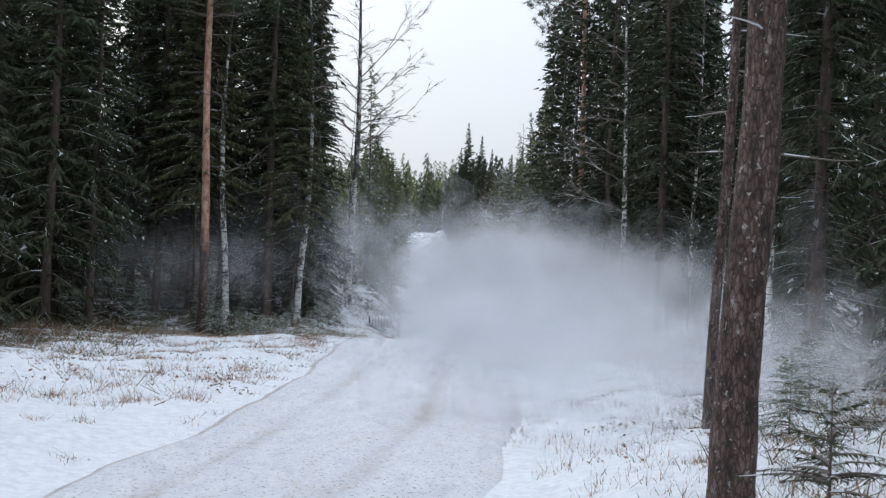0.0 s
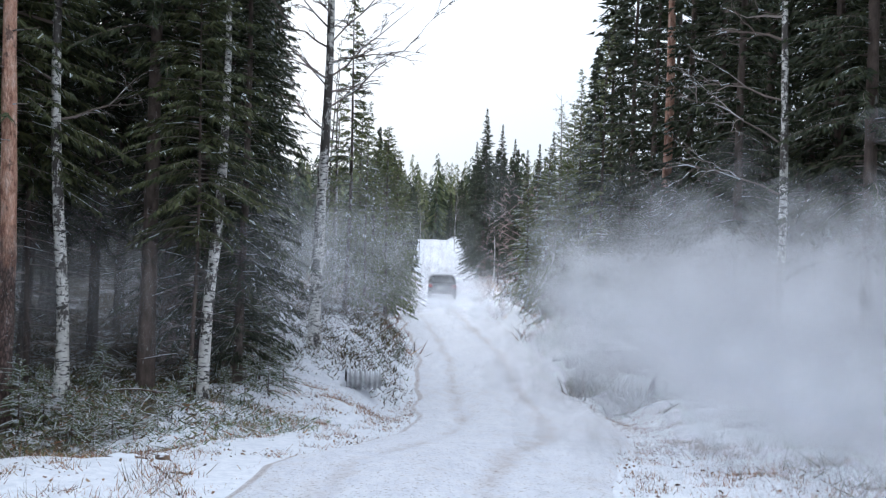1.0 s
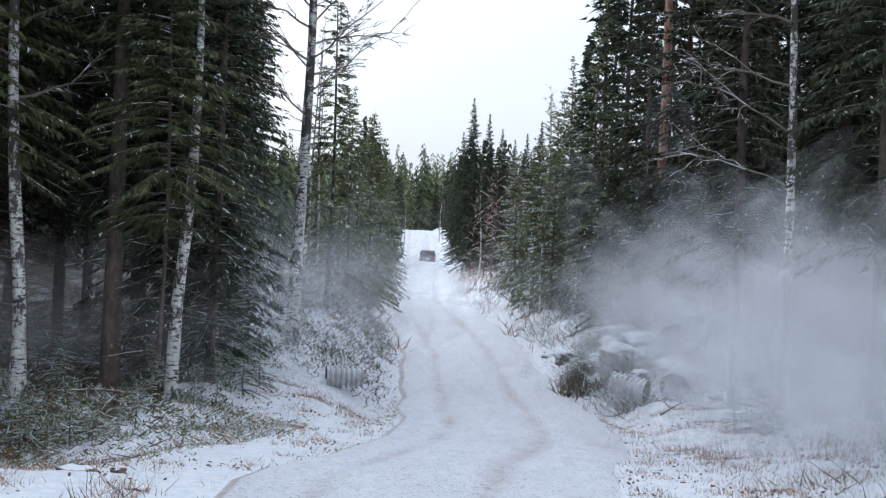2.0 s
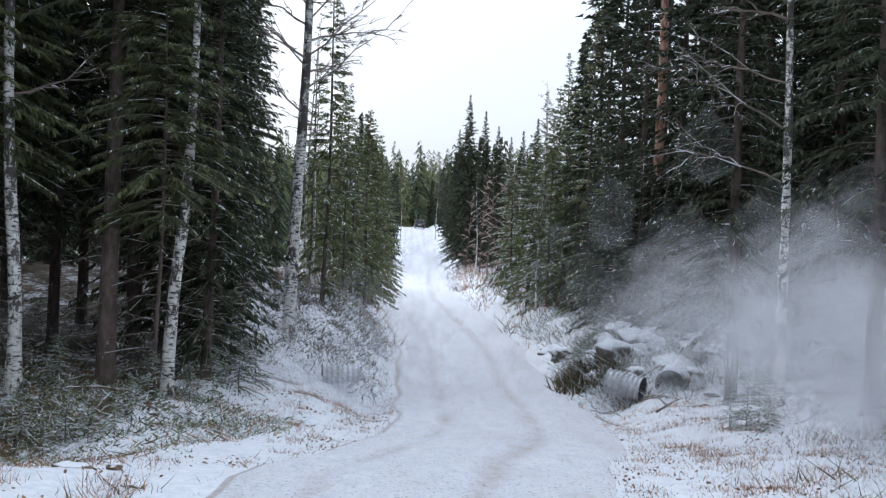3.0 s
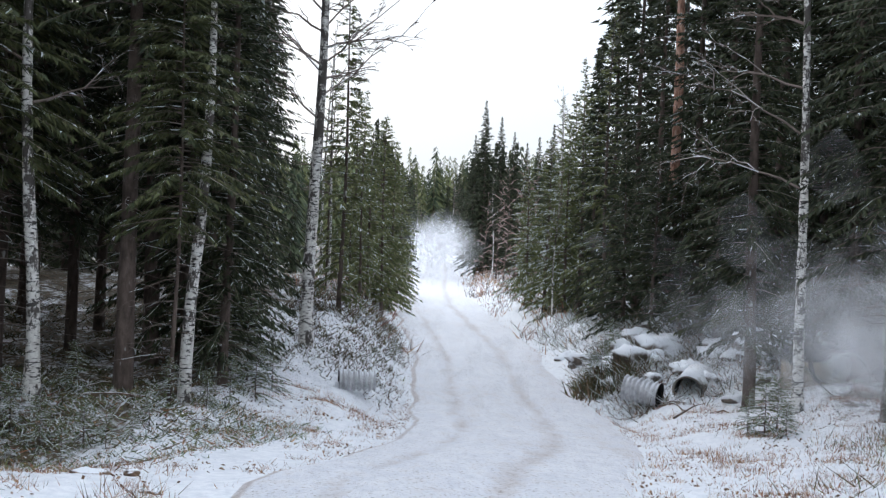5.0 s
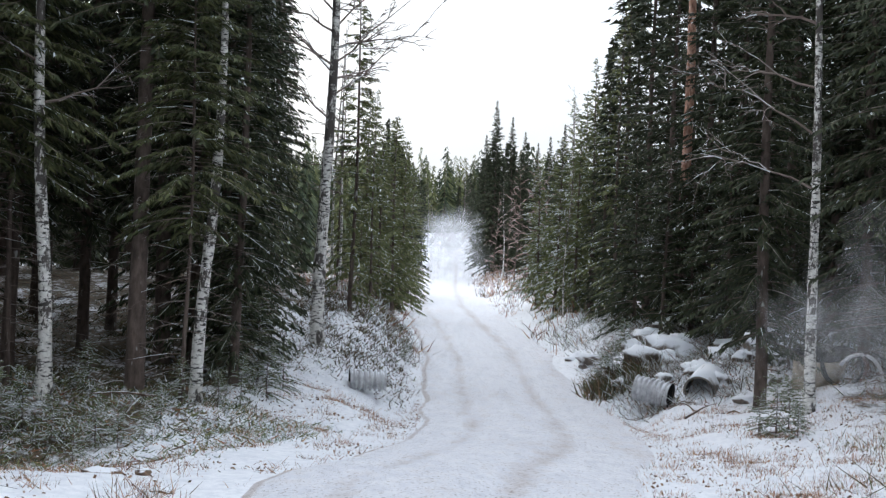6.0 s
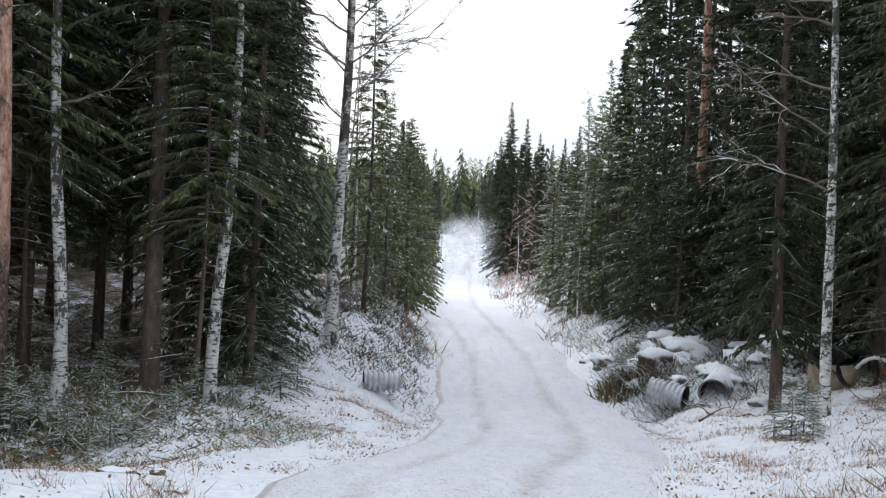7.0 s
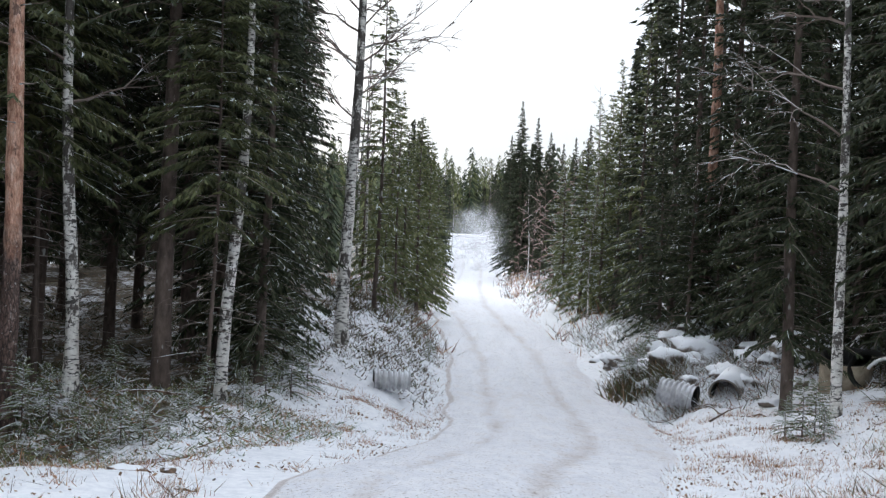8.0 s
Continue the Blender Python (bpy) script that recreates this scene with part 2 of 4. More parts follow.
POWDER_MID = powder_material("settling_airborne_snow", 0.001, 0.034)
POWDER, POWDER_THIN = powder_material("airborne_snow", 0.0005, 0.058), powder_material("thin_airborne_snow", 0.0, 0.034)
CAR_PAINT = grained("dark_car_paint", (0.02, 0.022, 0.026), (0.05, 0.052, 0.06), 3, rough=0.35, bump=0.02)
TYRE = grained("tyre_rubber", (0.01, 0.01, 0.01), (0.03, 0.03, 0.03), 12)
RIM = material("wheel_rim", 0.35, 0.9)[0]
GLASS = material("tinted_glass", 0.08)[0]
GLASS.node_tree.nodes["Principled BSDF"].inputs["Base Color"].default_value = (0.01, 0.012, 0.014, 1)
LAMP = material("tail_lamp", 0.3)[0]
LAMP.node_tree.nodes["Principled BSDF"].inputs["Base Color"].default_value = (0.35, 0.02, 0.02, 1)
PLATE = material("number_plate", 0.5)[0]
PLATE.node_tree.nodes["Principled BSDF"].inputs["Base Color"].default_value = (0.6, 0.6, 0.58, 1)


# ---- mesh helpers ----
def smooth(lo, hi, v):
    u = np.clip((np.asarray(v, float) - lo) / (hi - lo), 0, 1)
    return u * u * (3 - 2 * u)


def mesh_object(name, verts, faces, mats, parent=None, label="", index=None, shade=False):
    me = bpy.data.meshes.new(name)
    me.from_pydata(verts.tolist() if hasattr(verts, "tolist") else verts, [], faces.tolist() if hasattr(faces, "tolist") else faces)
    for m in mats if isinstance(mats, (list, tuple)) else (mats,):
        me.materials.append(m)
    if index is not None:
        me.polygons.foreach_set("material_index", np.asarray(index, np.int32))
    if shade:
        me.polygons.foreach_set("use_smooth", [True] * len(me.polygons))
    me.update()
    ob = new(name, me)
    ob.parent = parent
    if label:
        tagged(ob, label)
    return ob


def part(name, bm, mat, parent=None, label="", shade=False):
    me = bpy.data.meshes.new(name)
    bmesh.ops.recalc_face_normals(bm, faces=bm.faces)
    bm.to_mesh(me)
    bm.free()
    for m in mat if isinstance(mat, (list, tuple)) else (mat,):
        me.materials.append(m)
    if shade:
        me.polygons.foreach_set("use_smooth", [True] * len(me.polygons))
    ob = new(name, me)
    ob.parent = parent
    if label:
        tagged(ob, label)
    return ob


def tubes(paths, sides=5):
    """Verts and faces of tapered tubes; each path is a list of (point, radius)."""
    vs, fs = [], []
    for path in paths:
        pts = np.array([p for p, _ in path], float)
        rad = np.array([r for _, r in path], float)
        along = np.gradient(pts, axis=0)
        along /= np.linalg.norm(along, axis=1)[:, None] + 1e-9
        ref = np.array([0.0, 0.0, 1.0]) if abs(along[0][2]) < 0.8 else np.array([1.0, 0.0, 0.0])
        a = np.cross(along, ref)
        a /= np.linalg.norm(a, axis=1)[:, None] + 1e-9
        b = np.cross(along, a)
        start = len(vs)
        for i in range(len(pts)):
            for k in range(sides):
                w = 2 * math.pi * k / sides
                vs.append(pts[i] + rad[i] * (math.cos(w) * a[i] + math.sin(w) * b[i]))
        for i in range(len(pts) - 1):
            for k in range(sides):
                p, q = start + i * sides + k, start + i * sides + (k + 1) % sides
                fs.append((p, q, q + sides, p + sides))
        fs.append(tuple(start + (len(pts) - 1) * sides + k for k in range(sides)))
    return np.array(vs), fs


def blades(base, tip, width, rng):
    """One slim triangle for each blade, turned at random about its length."""
    d = tip - base
    side = np.cross(d, rng.normal(size=d.shape))
    side *= (width / (np.linalg.norm(side, axis=1) + 1e-9))[:, None]
    v = np.stack([base - side, base + side, tip], 1).reshape(-1, 3)
    return v, np.arange(len(v)).reshape(-1, 3)


# ---- the lie of the land ----
ROAD_Y = [-60, -30, -12, -2.5, 5, 12.5, 20, 29.5, 35, 45, 53, 69, 116, 163, 200, 235, 300, 420]
ROAD_X = [-17, -8.0, -2.7, -0.75, 0.0, 0.42, 2.05, 2.36, 2.42, 2.0, 1.6, 1.75, 3.2, 3.9, 4.4, 4.0, 2.0, -4.0]
ROAD_Z = [0.0, 0.0, 0.0, 0.02, 0.02, 0.0, -0.62, -0.92, -0.66, -0.32, -0.05, 0.0, 0.72, 2.9, 5.4, 5.2, 3.0, 2.0]
OFF_Z = [0.3, 0.3, 0.25, 0.15, 0.1, -0.02, -0.42, 0.0, 0.2, 0.4, 0.55, 0.6, 1.5, 3.6, 6.2, 6.4, 5.0, 6.0]


def glide(ys, vs, y):
    """Interpolates the values with a smooth (Hermite) curve."""
    ys, vs, y = np.array(ys, float), np.array(vs, float), np.clip(np.asarray(y, float), ys[0], ys[-1])
    m = np.gradient(vs, ys)
    i = np.clip(np.searchsorted(ys, y) - 1, 0, len(ys) - 2)
    h = ys[i + 1] - ys[i]
    u = (y - ys[i]) / h
    return ((1 + 2 * u) * (1 - u) ** 2 * vs[i] + u * (1 - u) ** 2 * h * m[i] + u * u * (3 - 2 * u) * vs[i + 1] + u * u * (u - 1) * h * m[i + 1])


def road_half(y):
    return 2.12 + 0.0 * np.asarray(y, float)


def lumps(x, y):
    return (0.5 * np.sin(x * 0.9 + 1.3 * np.sin(y * 0.37)) * np.sin(y * 0.71 + 0.8 * np.sin(x * 0.53))
            + 0.3 * np.sin(x * 2.1 + y * 1.3 + np.sin(y * 1.9)) + 0.25 * np.sin(y * 2.7 - x * 1.7 + 2 * np.sin(x * 0.8)))


def land(x, y):
    """The height of the ground at x, y, and how much of it is forest floor (0 to 1)."""
    x, y = np.asarray(x, float), np.asarray(y, float)
    d = x - glide(ROAD_Y, ROAD_X, y)
    half = road_half(y)
    out = np.abs(d) - half
    rz, oz = glide(ROAD_Y, ROAD_Z, y), glide(ROAD_Y, OFF_Z, y)
    away = smooth(0.1, 1.9, out)
    z = rz + (oz - rz) * away + 0.13 * lumps(x, y) * smooth(0.2, 1.6, out)
    # the mound by the left culvert, the pile of stones, and the low verge before the pine
    z = z + 0.35 * np.exp(-((x + 2.2) / 1.6) ** 2 - ((y - 31) / 2.6) ** 2) * smooth(0.0, 0.8, out)
    # the ditch that the culverts open into
    z = z - 0.5 * np.exp(-((y - 26.6) / np.where(y < 26.6, 3.2, 1.3)) ** 2) * smooth(0.0, 0.7, out) * (1 - smooth(2.2, 6.0, out))
    z = z + 0.5 * smooth(2.0, 4.6, out) * smooth(14, 20, y) * (1 - smooth(36, 46, y))
    z = z + 0.75 * (d < 0) * smooth(0.1, 2.4, out) * smooth(28.5, 37, y) * (1 - smooth(48, 75, y))
    z = z + 0.45 * np.exp(-((x - 7.4) / 2.6) ** 2 - ((y - 34) / 2.8) ** 2)
    z = z - 0.5 * np.exp(-((x + 6.3) / 2.3) ** 2 - ((y - 16) / 2.4) ** 2)
    z = z + 0.2 * smooth(0.2, 3.0, out) * (d > 0) * (1 - smooth(1.0, 11.0, y))
    z = z - 0.06 * (1 - smooth(-0.35, -0.08, out))
    far = smooth(60, 300, np.hypot(x, y - 60))
    z = z + far * (4.0 * np.sin(x * 0.011 + 1.0) + 3.0 * np.sin(y * 0.009 + x * 0.006))* smooth(25, 90, np.abs(d))
    left = smooth(2.2, 4.2, out - 2.6 * (1 - smooth(13.0, 17.5, y)) + 0.6 * lumps(x * 0.7, y * 0.7)) * (d < 0)
    right = smooth(2.6, 4.6, out + 0.9 * lumps(x * 0.6, y * 0.6)) * (d > 0)
    return z, np.clip(0.08 + 0.27 * smooth(0.2, 1.2, out) + 0.42 * left + 0.28 * right - 0.26 * np.exp(-((y - 30) / 4.0) ** 2 - ((x - 7.5) / 3.0) ** 2) - 0.08 * (d < 0), 0, 1)


def height(x, y):
    return float(land(x, y)[0])


def axis(lo, hi, fine_lo, fine_hi, step, grow):
    v = list(np.arange(fine_lo, fine_hi, step))
    s, p = step, fine_hi
    while p < hi:
        v.append(p)
        s *= grow
        p += s
    v.append(hi)
    s, p = step, fine_lo
    while p > lo:
        s *= grow
        p -= s
        v.insert(0, max(p, lo))
    return np.array(v)


def build_ground():
    xs = axis(-1500, 1500, -12, 14, 0.25, 1.12)
    ys = axis(-900, 2200, -8, 46, 0.3, 1.08)
    gx, gy = np.meshgrid(xs, ys)
    z, cover = land(gx, gy)
    idx = np.arange(gx.size).reshape(gx.shape)
    faces = np.stack([idx[:-1, :-1], idx[:-1, 1:], idx[1:, 1:], idx[1:, :-1]], -1).reshape(-1, 4)
    ob = mesh_object("ground", np.stack([gx, gy, z], -1).reshape(-1, 3), faces, GROUND, shade=True)
    at = ob.data.attributes.new("litter", "FLOAT", "POINT")
    at.data.foreach_set("value", cover.reshape(-1).astype(np.float32))
    return tagged(ob, "thin snow over moss, heather and leaf litter", "ground", kind="structure")


def build_road():
    ys = np.concatenate([np.arange(-50, 60, 0.3), np.arange(60, 300, 1.2)])
    us = np.linspace(0, 1, 31)
    gy, gu = np.meshgrid(ys, us, indexing="ij")
    cx, half = glide(ROAD_Y, ROAD_X, gy), road_half(gy)
    gx = cx + (gu * 2 - 1) * (half + 0.10 * np.sin(gy * 1.3) * np.sin(gy * 0.31) + 0.02 * np.sin(gy * 3.1 + 2 * np.sin(gy * 1.9)))
    rut = np.exp(-((gu - 0.24) / 0.055) ** 2) + np.exp(-((gu - 0.66) / 0.055) ** 2)
    crown = 0.05 * (1 - (gu * 2 - 1) ** 2)
    edge = -0.03 * smooth(0.96, 1.0, np.abs(gu * 2 - 1))
    gz = glide(ROAD_Y, ROAD_Z, gy) + crown - 0.035 * rut + 0.03 * np.exp(-((gu - 0.45) / 0.1) ** 2) + edge + 0.008 * lumps(gx * 5, gy * 3) + 0.03
    idx = np.arange(gx.size).reshape(gx.shape)
    faces = np.stack([idx[:-1, :-1], idx[:-1, 1:], idx[1:, 1:], idx[1:, :-1]], -1).reshape(-1, 4)
    ob = mesh_object("road", np.stack([gx, gy, gz], -1).reshape(-1, 3), faces[:, ::-1], ROAD, shade=True)
    uv = ob.data.uv_layers.new(name="UVMap")
    loops = np.zeros(len(ob.data.loops), np.int32)
    ob.data.loops.foreach_get("vertex_index", loops)
    co = np.stack([gu.reshape(-1), gy.reshape(-1) * 0.1], -1)[loops]
    uv.data.foreach_set("uv", co.reshape(-1).astype(np.float32))
    return tagged(ob, "snow-packed gravel forest road with brown wheel tracks", "road", kind="structure")


build_ground()
build_road()


# ---- trees ----
def trunk_mesh(name, tall, dia, mat, parent, rng, bend=0.10, top=0.12, sides=12, flare=1.35, label=""):
    """A tapered, slightly crooked trunk with a flared foot; returns its centre line as a function of height."""
    n = 26
    h = np.linspace(0, 1, n) ** 1.25 * tall
    px, py = rng.uniform(0, 6.28, 2)
    bx = bend * (np.sin(h * 0.45 + px) - np.sin(px)) * np.clip(h / 3, 0, 1)
    by = bend * (np.sin(h * 0.37 + py) - np.sin(py)) * np.clip(h / 3, 0, 1)
    r = dia / 2 * (1 - (1 - top) * (h / tall) ** 1.1) * (1 + (flare - 1) * np.exp(-h / 0.28))
    r = r * (1 + 0.035 * rng.normal(size=n))
    path = [((bx[i], by[i], h[i] - (0.4 if i == 0 else 0)), r[i]) for i in range(n)]
    v, f = tubes([path], sides)
    v = v + rng.normal(size=v.shape) * dia * 0.012
    mesh_object(name, v, f, mat, parent, label, shade=True)
    return lambda z: np.array([np.interp(z, h, bx), np.interp(z, h, by), z])


def needles_on(paths, rng, per_m, size, width, hang):
    """Twig blades along branch paths (arrays of points): base points and tips."""
    base, tip, w = [], [], []
    for p in paths:
        seg = np.linalg.norm(np.diff(p, axis=0), axis=1)
        total = seg.sum()
        k = max(3, int(total * per_m))
        s = rng.uniform(0.12, 1.0, k) * (len(p) - 1)
        i = np.minimum(s.astype(int), len(p) - 2)
        b = p[i] + (p[i + 1] - p[i]) * (s - i)[:, None]
        d = p[i + 1] - p[i]
        d = d / (np.linalg.norm(d, axis=1)[:, None] + 1e-9)
        side = np.cross(d, [0, 0, 1.0]) * np.where(rng.random(k) < 0.5, -1, 1)[:, None]
        way = d * rng.uniform(0.3, 1.0, k)[:, None] + side * rng.uniform(0.2, 1.0, k)[:, None] + np.array([0, 0, -1.0]) * (hang * rng.uniform(0.1, 1.2, k))[:, None]
        way = way / np.linalg.norm(way, axis=1)[:, None]
        ln = size * min(1.0, 0.3 + 0.6 * total) * rng.uniform(0.5, 1.25, k) * (1.15 - 0.55 * s / (len(p) - 1))
        base.append(b)
        tip.append(b + way * ln[:, None])
        w.append(np.full(k, width) * rng.uniform(0.6, 1.3, k))
    return np.concatenate(base), np.concatenate(tip), np.concatenate(w)


def branch_path(at, az, length, rise, droop, rng, n=5):
    s = np.linspace(0, 1, n)
    wob = az + rng.normal() * 0.18 * s
    return np.stack([at[0] + np.cos(wob) * length * s, at[1] + np.sin(wob) * length * s, at[2] + length * (rise * s - droop * s * s + 0.12 * s ** 4)], -1)


def spruce(tall, base, radius, dia, seed, frost=0.04, needle=None, per_m=34, step=0.27, dead=True, label="", sparse=1.0, size=0.30, width=0.0, even=False):
    rng = np.random.default_rng(seed)
    tree = tagged(new("spruce_tree"), label or "tall dark green spruce with snow-dusted drooping branches", "tree", "spruces of the forest")
    centre = trunk_mesh("trunk", tall, dia, SPRUCE_BARK, tree, rng, 0.05, 0.05, 10)
    paths, sticks = [], []
    z = base
    while z < tall - 0.15:
        u = (z - base) / (tall - base)
        r = radius * (1 - u) ** (1.0 if even else 0.85) * (0.55 + 0.45 * min(1, (u + 0.04) * 8)) + (0.03 if even else 0.10)
        for k in range(max(3, int((5.5 if u < 0.8 else 4) * sparse))):
            L = r * rng.uniform(0.55, 1.15)
            p = branch_path(centre(z + rng.uniform(-0.1, 0.1)), rng.uniform(0, 6.283), L, 0.05 + 0.5 * u, 0.55 - 0.25 * u, rng)
            paths.append(p)
            sticks.append([(q, 0.016 * (1 - 0.8 * i / 4) * (1.2 - u)) for i, q in enumerate(p)])
        z += step * (1 - 0.62 * u) * rng.uniform(0.8, 1.2)
    if not width:  # the common grown spruce: many short twigs
        per_m, width = per_m * 1.1, 0.032 * (34 / per_m) ** 0.5
    low, high = [p for p in paths if even or p[0][2] < 11.5], [p for p in paths if not even and p[0][2] >= 11.5]
    b, t, w = needles_on(low or paths, rng, per_m, size, width, 0.75)
    if low and high:  # coarser towards the unseen top
        b, t, w = (np.concatenate(q) for q in zip((b, t, w), needles_on(high, rng, per_m * 0.14, size * 1.9, width * 2.6, 0.75)))
    v, f = blades(b, t, w, rng)
    tips = np.hypot(b[:, 0], b[:, 1]) > 0.45 * radius * (1 - np.clip((b[:, 2] - base) / (tall - base), 0, 1)) + 0.1
    up = (rng.random(len(f)) < frost * 1.6) & tips
    v = v.reshape(-1, 3, 3)
    v[up, 2] = v[up, 0] + (v[up, 2] - v[up, 0]) * 0.6
    v = v.reshape(-1, 3)
    v1, f1 = tubes(sticks, 3)
    allv = np.concatenate([v, v1])
    faces = f.tolist() + [tuple(i + len(v) for i in q) for q in f1]
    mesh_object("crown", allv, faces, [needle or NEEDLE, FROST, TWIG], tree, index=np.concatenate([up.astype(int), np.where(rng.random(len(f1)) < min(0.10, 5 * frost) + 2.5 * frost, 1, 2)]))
    if dead and base > 1.0:
        dry = []
        for z in np.arange(0.8, base + 1.5, 0.16):
            p = branch_path(centre(z), rng.uniform(0, 6.283), rng.uniform(0.4, 1.0) * radius * 0.8, 0.02, 0.30, rng, 5)
            dry.append([(q, 0.011 * (1 - 0.75 * i / 4)) for i, q in enumerate(p)])
            for _ in range(3):
                i = rng.integers(1, 4)
                q = branch_path(p[i], rng.uniform(0, 6.283), rng.uniform(0.15, 0.4), 0.0, 0.5, rng, 3)
                dry.append([(x, 0.005 * (1 - 0.3 * j)) for j, x in enumerate(q)])
        v2, f2 = tubes(dry, 3)
        mesh_object("brushwood", v2, f2, [TWIG, FROST], tree, "bare grey dead lower branches", index=(rng.random(len(f2)) < 0.07).astype(int))["kind"] = "stuff"
    return tree


def pine(tall, base, dia, seed, radius=2.2, label="", dead=12, bark=None):
    rng = np.random.default_rng(seed)
    tree = tagged(new("pine_tree"), label or "tall pine with orange upper bark and a high crown", "tree", "pines of the forest")
    centre = trunk_mesh("trunk", tall, dia, bark or PINE, tree, rng, 0.07, 0.35, 16, 1.25)
    paths, sticks, tufts = [], [], []
    for z in np.arange(base, tall, 0.28):
        u = (z - base) / (tall - base)
        for k in range(4):
            L = radius * (0.45 + 0.75 * math.sin(math.pi * min(1, 0.25 + 0.75 * u))) * rng.uniform(0.5, 1.1)
            p = branch_path(centre(z), rng.uniform(0, 6.283), L, 0.25, 0.1, rng, 5)
            sticks.append([(q, 0.028 * (1 - 0.75 * i / 4)) for i, q in enumerate(p)])
            for i in (2, 3, 3, 4, 4, 4):
                c = p[i] + rng.normal(size=3) * 0.16
                tufts.append(c)
    tufts = np.repeat(np.array(tufts), 26, axis=0)
    way = rng.normal(size=tufts.shape) + np.array([0, 0, 0.5])
    way /= np.linalg.norm(way, axis=1)[:, None]
    b = tufts + way * 0.05
    v, f = blades(b, tufts + way * rng.uniform(0.12, 0.32, len(tufts))[:, None], np.full(len(tufts), 0.016), rng)
    v1, f1 = tubes(sticks, 3)
    frosty = (rng.random(len(f)) < 0.03).astype(int)
    mesh_object("crown", np.concatenate([v, v1]), f.tolist() + [tuple(i + len(v) for i in q) for q in f1], [PINE_NEEDLE, FROST, TWIG], tree,
                index=np.concatenate([frosty, np.full(len(f1), 2)]))
    if dead:
        dry = []
        for z in np.linspace(max(1.8, base * 0.35), base, dead):
            p = branch_path(centre(z), rng.uniform(0, 6.283), rng.uniform(0.3, 1.3), 0.05, 0.2, rng, 5)
            dry.append([(q, 0.016 * (1 - 0.8 * i / 4)) for i, q in enumerate(p)])
        v2, f2 = tubes(dry, 4)
        mesh_object("brushwood", v2, f2, [TWIG, FROST], tree, "bare grey dead branch stubs", index=(rng.random(len(f2)) < 0.15).astype(int))["kind"] = "stuff"
    return tree


def birch(tall, base, dia, seed, radius=1.6, label="", twigs=4, mat=None, bark=None, reach=None, fat=1.0, bend=0.13):
    """A leafless birch. reach: azimuths and heights of a few long limbs."""
    rng = np.random.default_rng(seed)
    tree = tagged(new("birch_tree"), label or "leafless birch with white peeling bark", "tree", "birches of the forest")
    centre0 = trunk_mesh("trunk", tall, dia, bark or BIRCH, tree, rng, bend, 0.10, 10, 1.5)
    limbs = []

    def grow(at, az, length, rise, thick, depth):
        nonlocal limbs
        n = 6
        s = np.linspace(0, 1, n)
        wob = az + np.cumsum(rng.normal(size=n) * 0.14)
        p = np.stack([at[0] + np.cumsum(np.r_[0, np.cos(wob[1:])]) * length / (n - 1), at[1] + np.cumsum(np.r_[0, np.sin(wob[1:])]) * length / (n - 1),
                      at[2] + length * (rise * s - 0.35 * s * s * (1.2 - rise)) + rng.normal(size=n) * 0.02 * length], -1)
        limbs.append([(q, thick * (1 - 0.8 * i / (n - 1))) for i, q in enumerate(p)])
        if depth:
            for _ in range(twigs):
                i = rng.integers(1, n)
                grow(p[i], wob[i] + rng.choice([-1, 1]) * rng.uniform(0.3, 1.0), length * rng.uniform(0.3, 0.55), rise * 0.8 + rng.normal() * 0.25, max(0.006 * fat, thick * 0.58), depth - 1)

    for z in np.arange(base, tall, 0.42):
        u = (z - base) / (tall - base)
        grow(centre0(z), rng.uniform(0, 6.283), radius * (1 - 0.75 * u) * rng.uniform(0.6, 1.2), 0.45 + 0.5 * u, 0.030 * fat ** 0.5 * (1.15 - u), 2 if u < 0.9 else 1)
    for az, z, L, *up in reach or ():
        body, limbs = limbs, []
        grow(centre0(z), az, L, up[0] if up else 0.55, 0.026, 3)
        v, f = tubes(limbs, 4)
        mesh_object("limb", v, f, [mat or TWIG, FROST], tree, "long bare limb", index=(rng.random(len(f)) < 0.15).astype(int))
        limbs = body
    v, f = tubes(limbs, 3)
    mesh_object("crown", v, f, [mat or TWIG, FROST], tree, index=(rng.random(len(f)) < 0.04).astype(int))
    return tree


def plant(tree, x, y, turn=0.0, scale=1.0, sink=0.05, lean=0.0, tilt=0.0):
    tree.matrix_basis = pose(x, y, height(x, y) - sink, lean, tilt, turn) @ Matrix.Scale(scale, 4)
    return tree


def replant(tree, x, y, turn, scale=1.0, label=""):
    ob = copy_thing(tree, pose(x, y, height(x, y) - 0.05, 0, 0, turn) @ Matrix.Scale(scale / tree.scale[0], 4))
    if label:
        tagged(ob, label)
    return ob



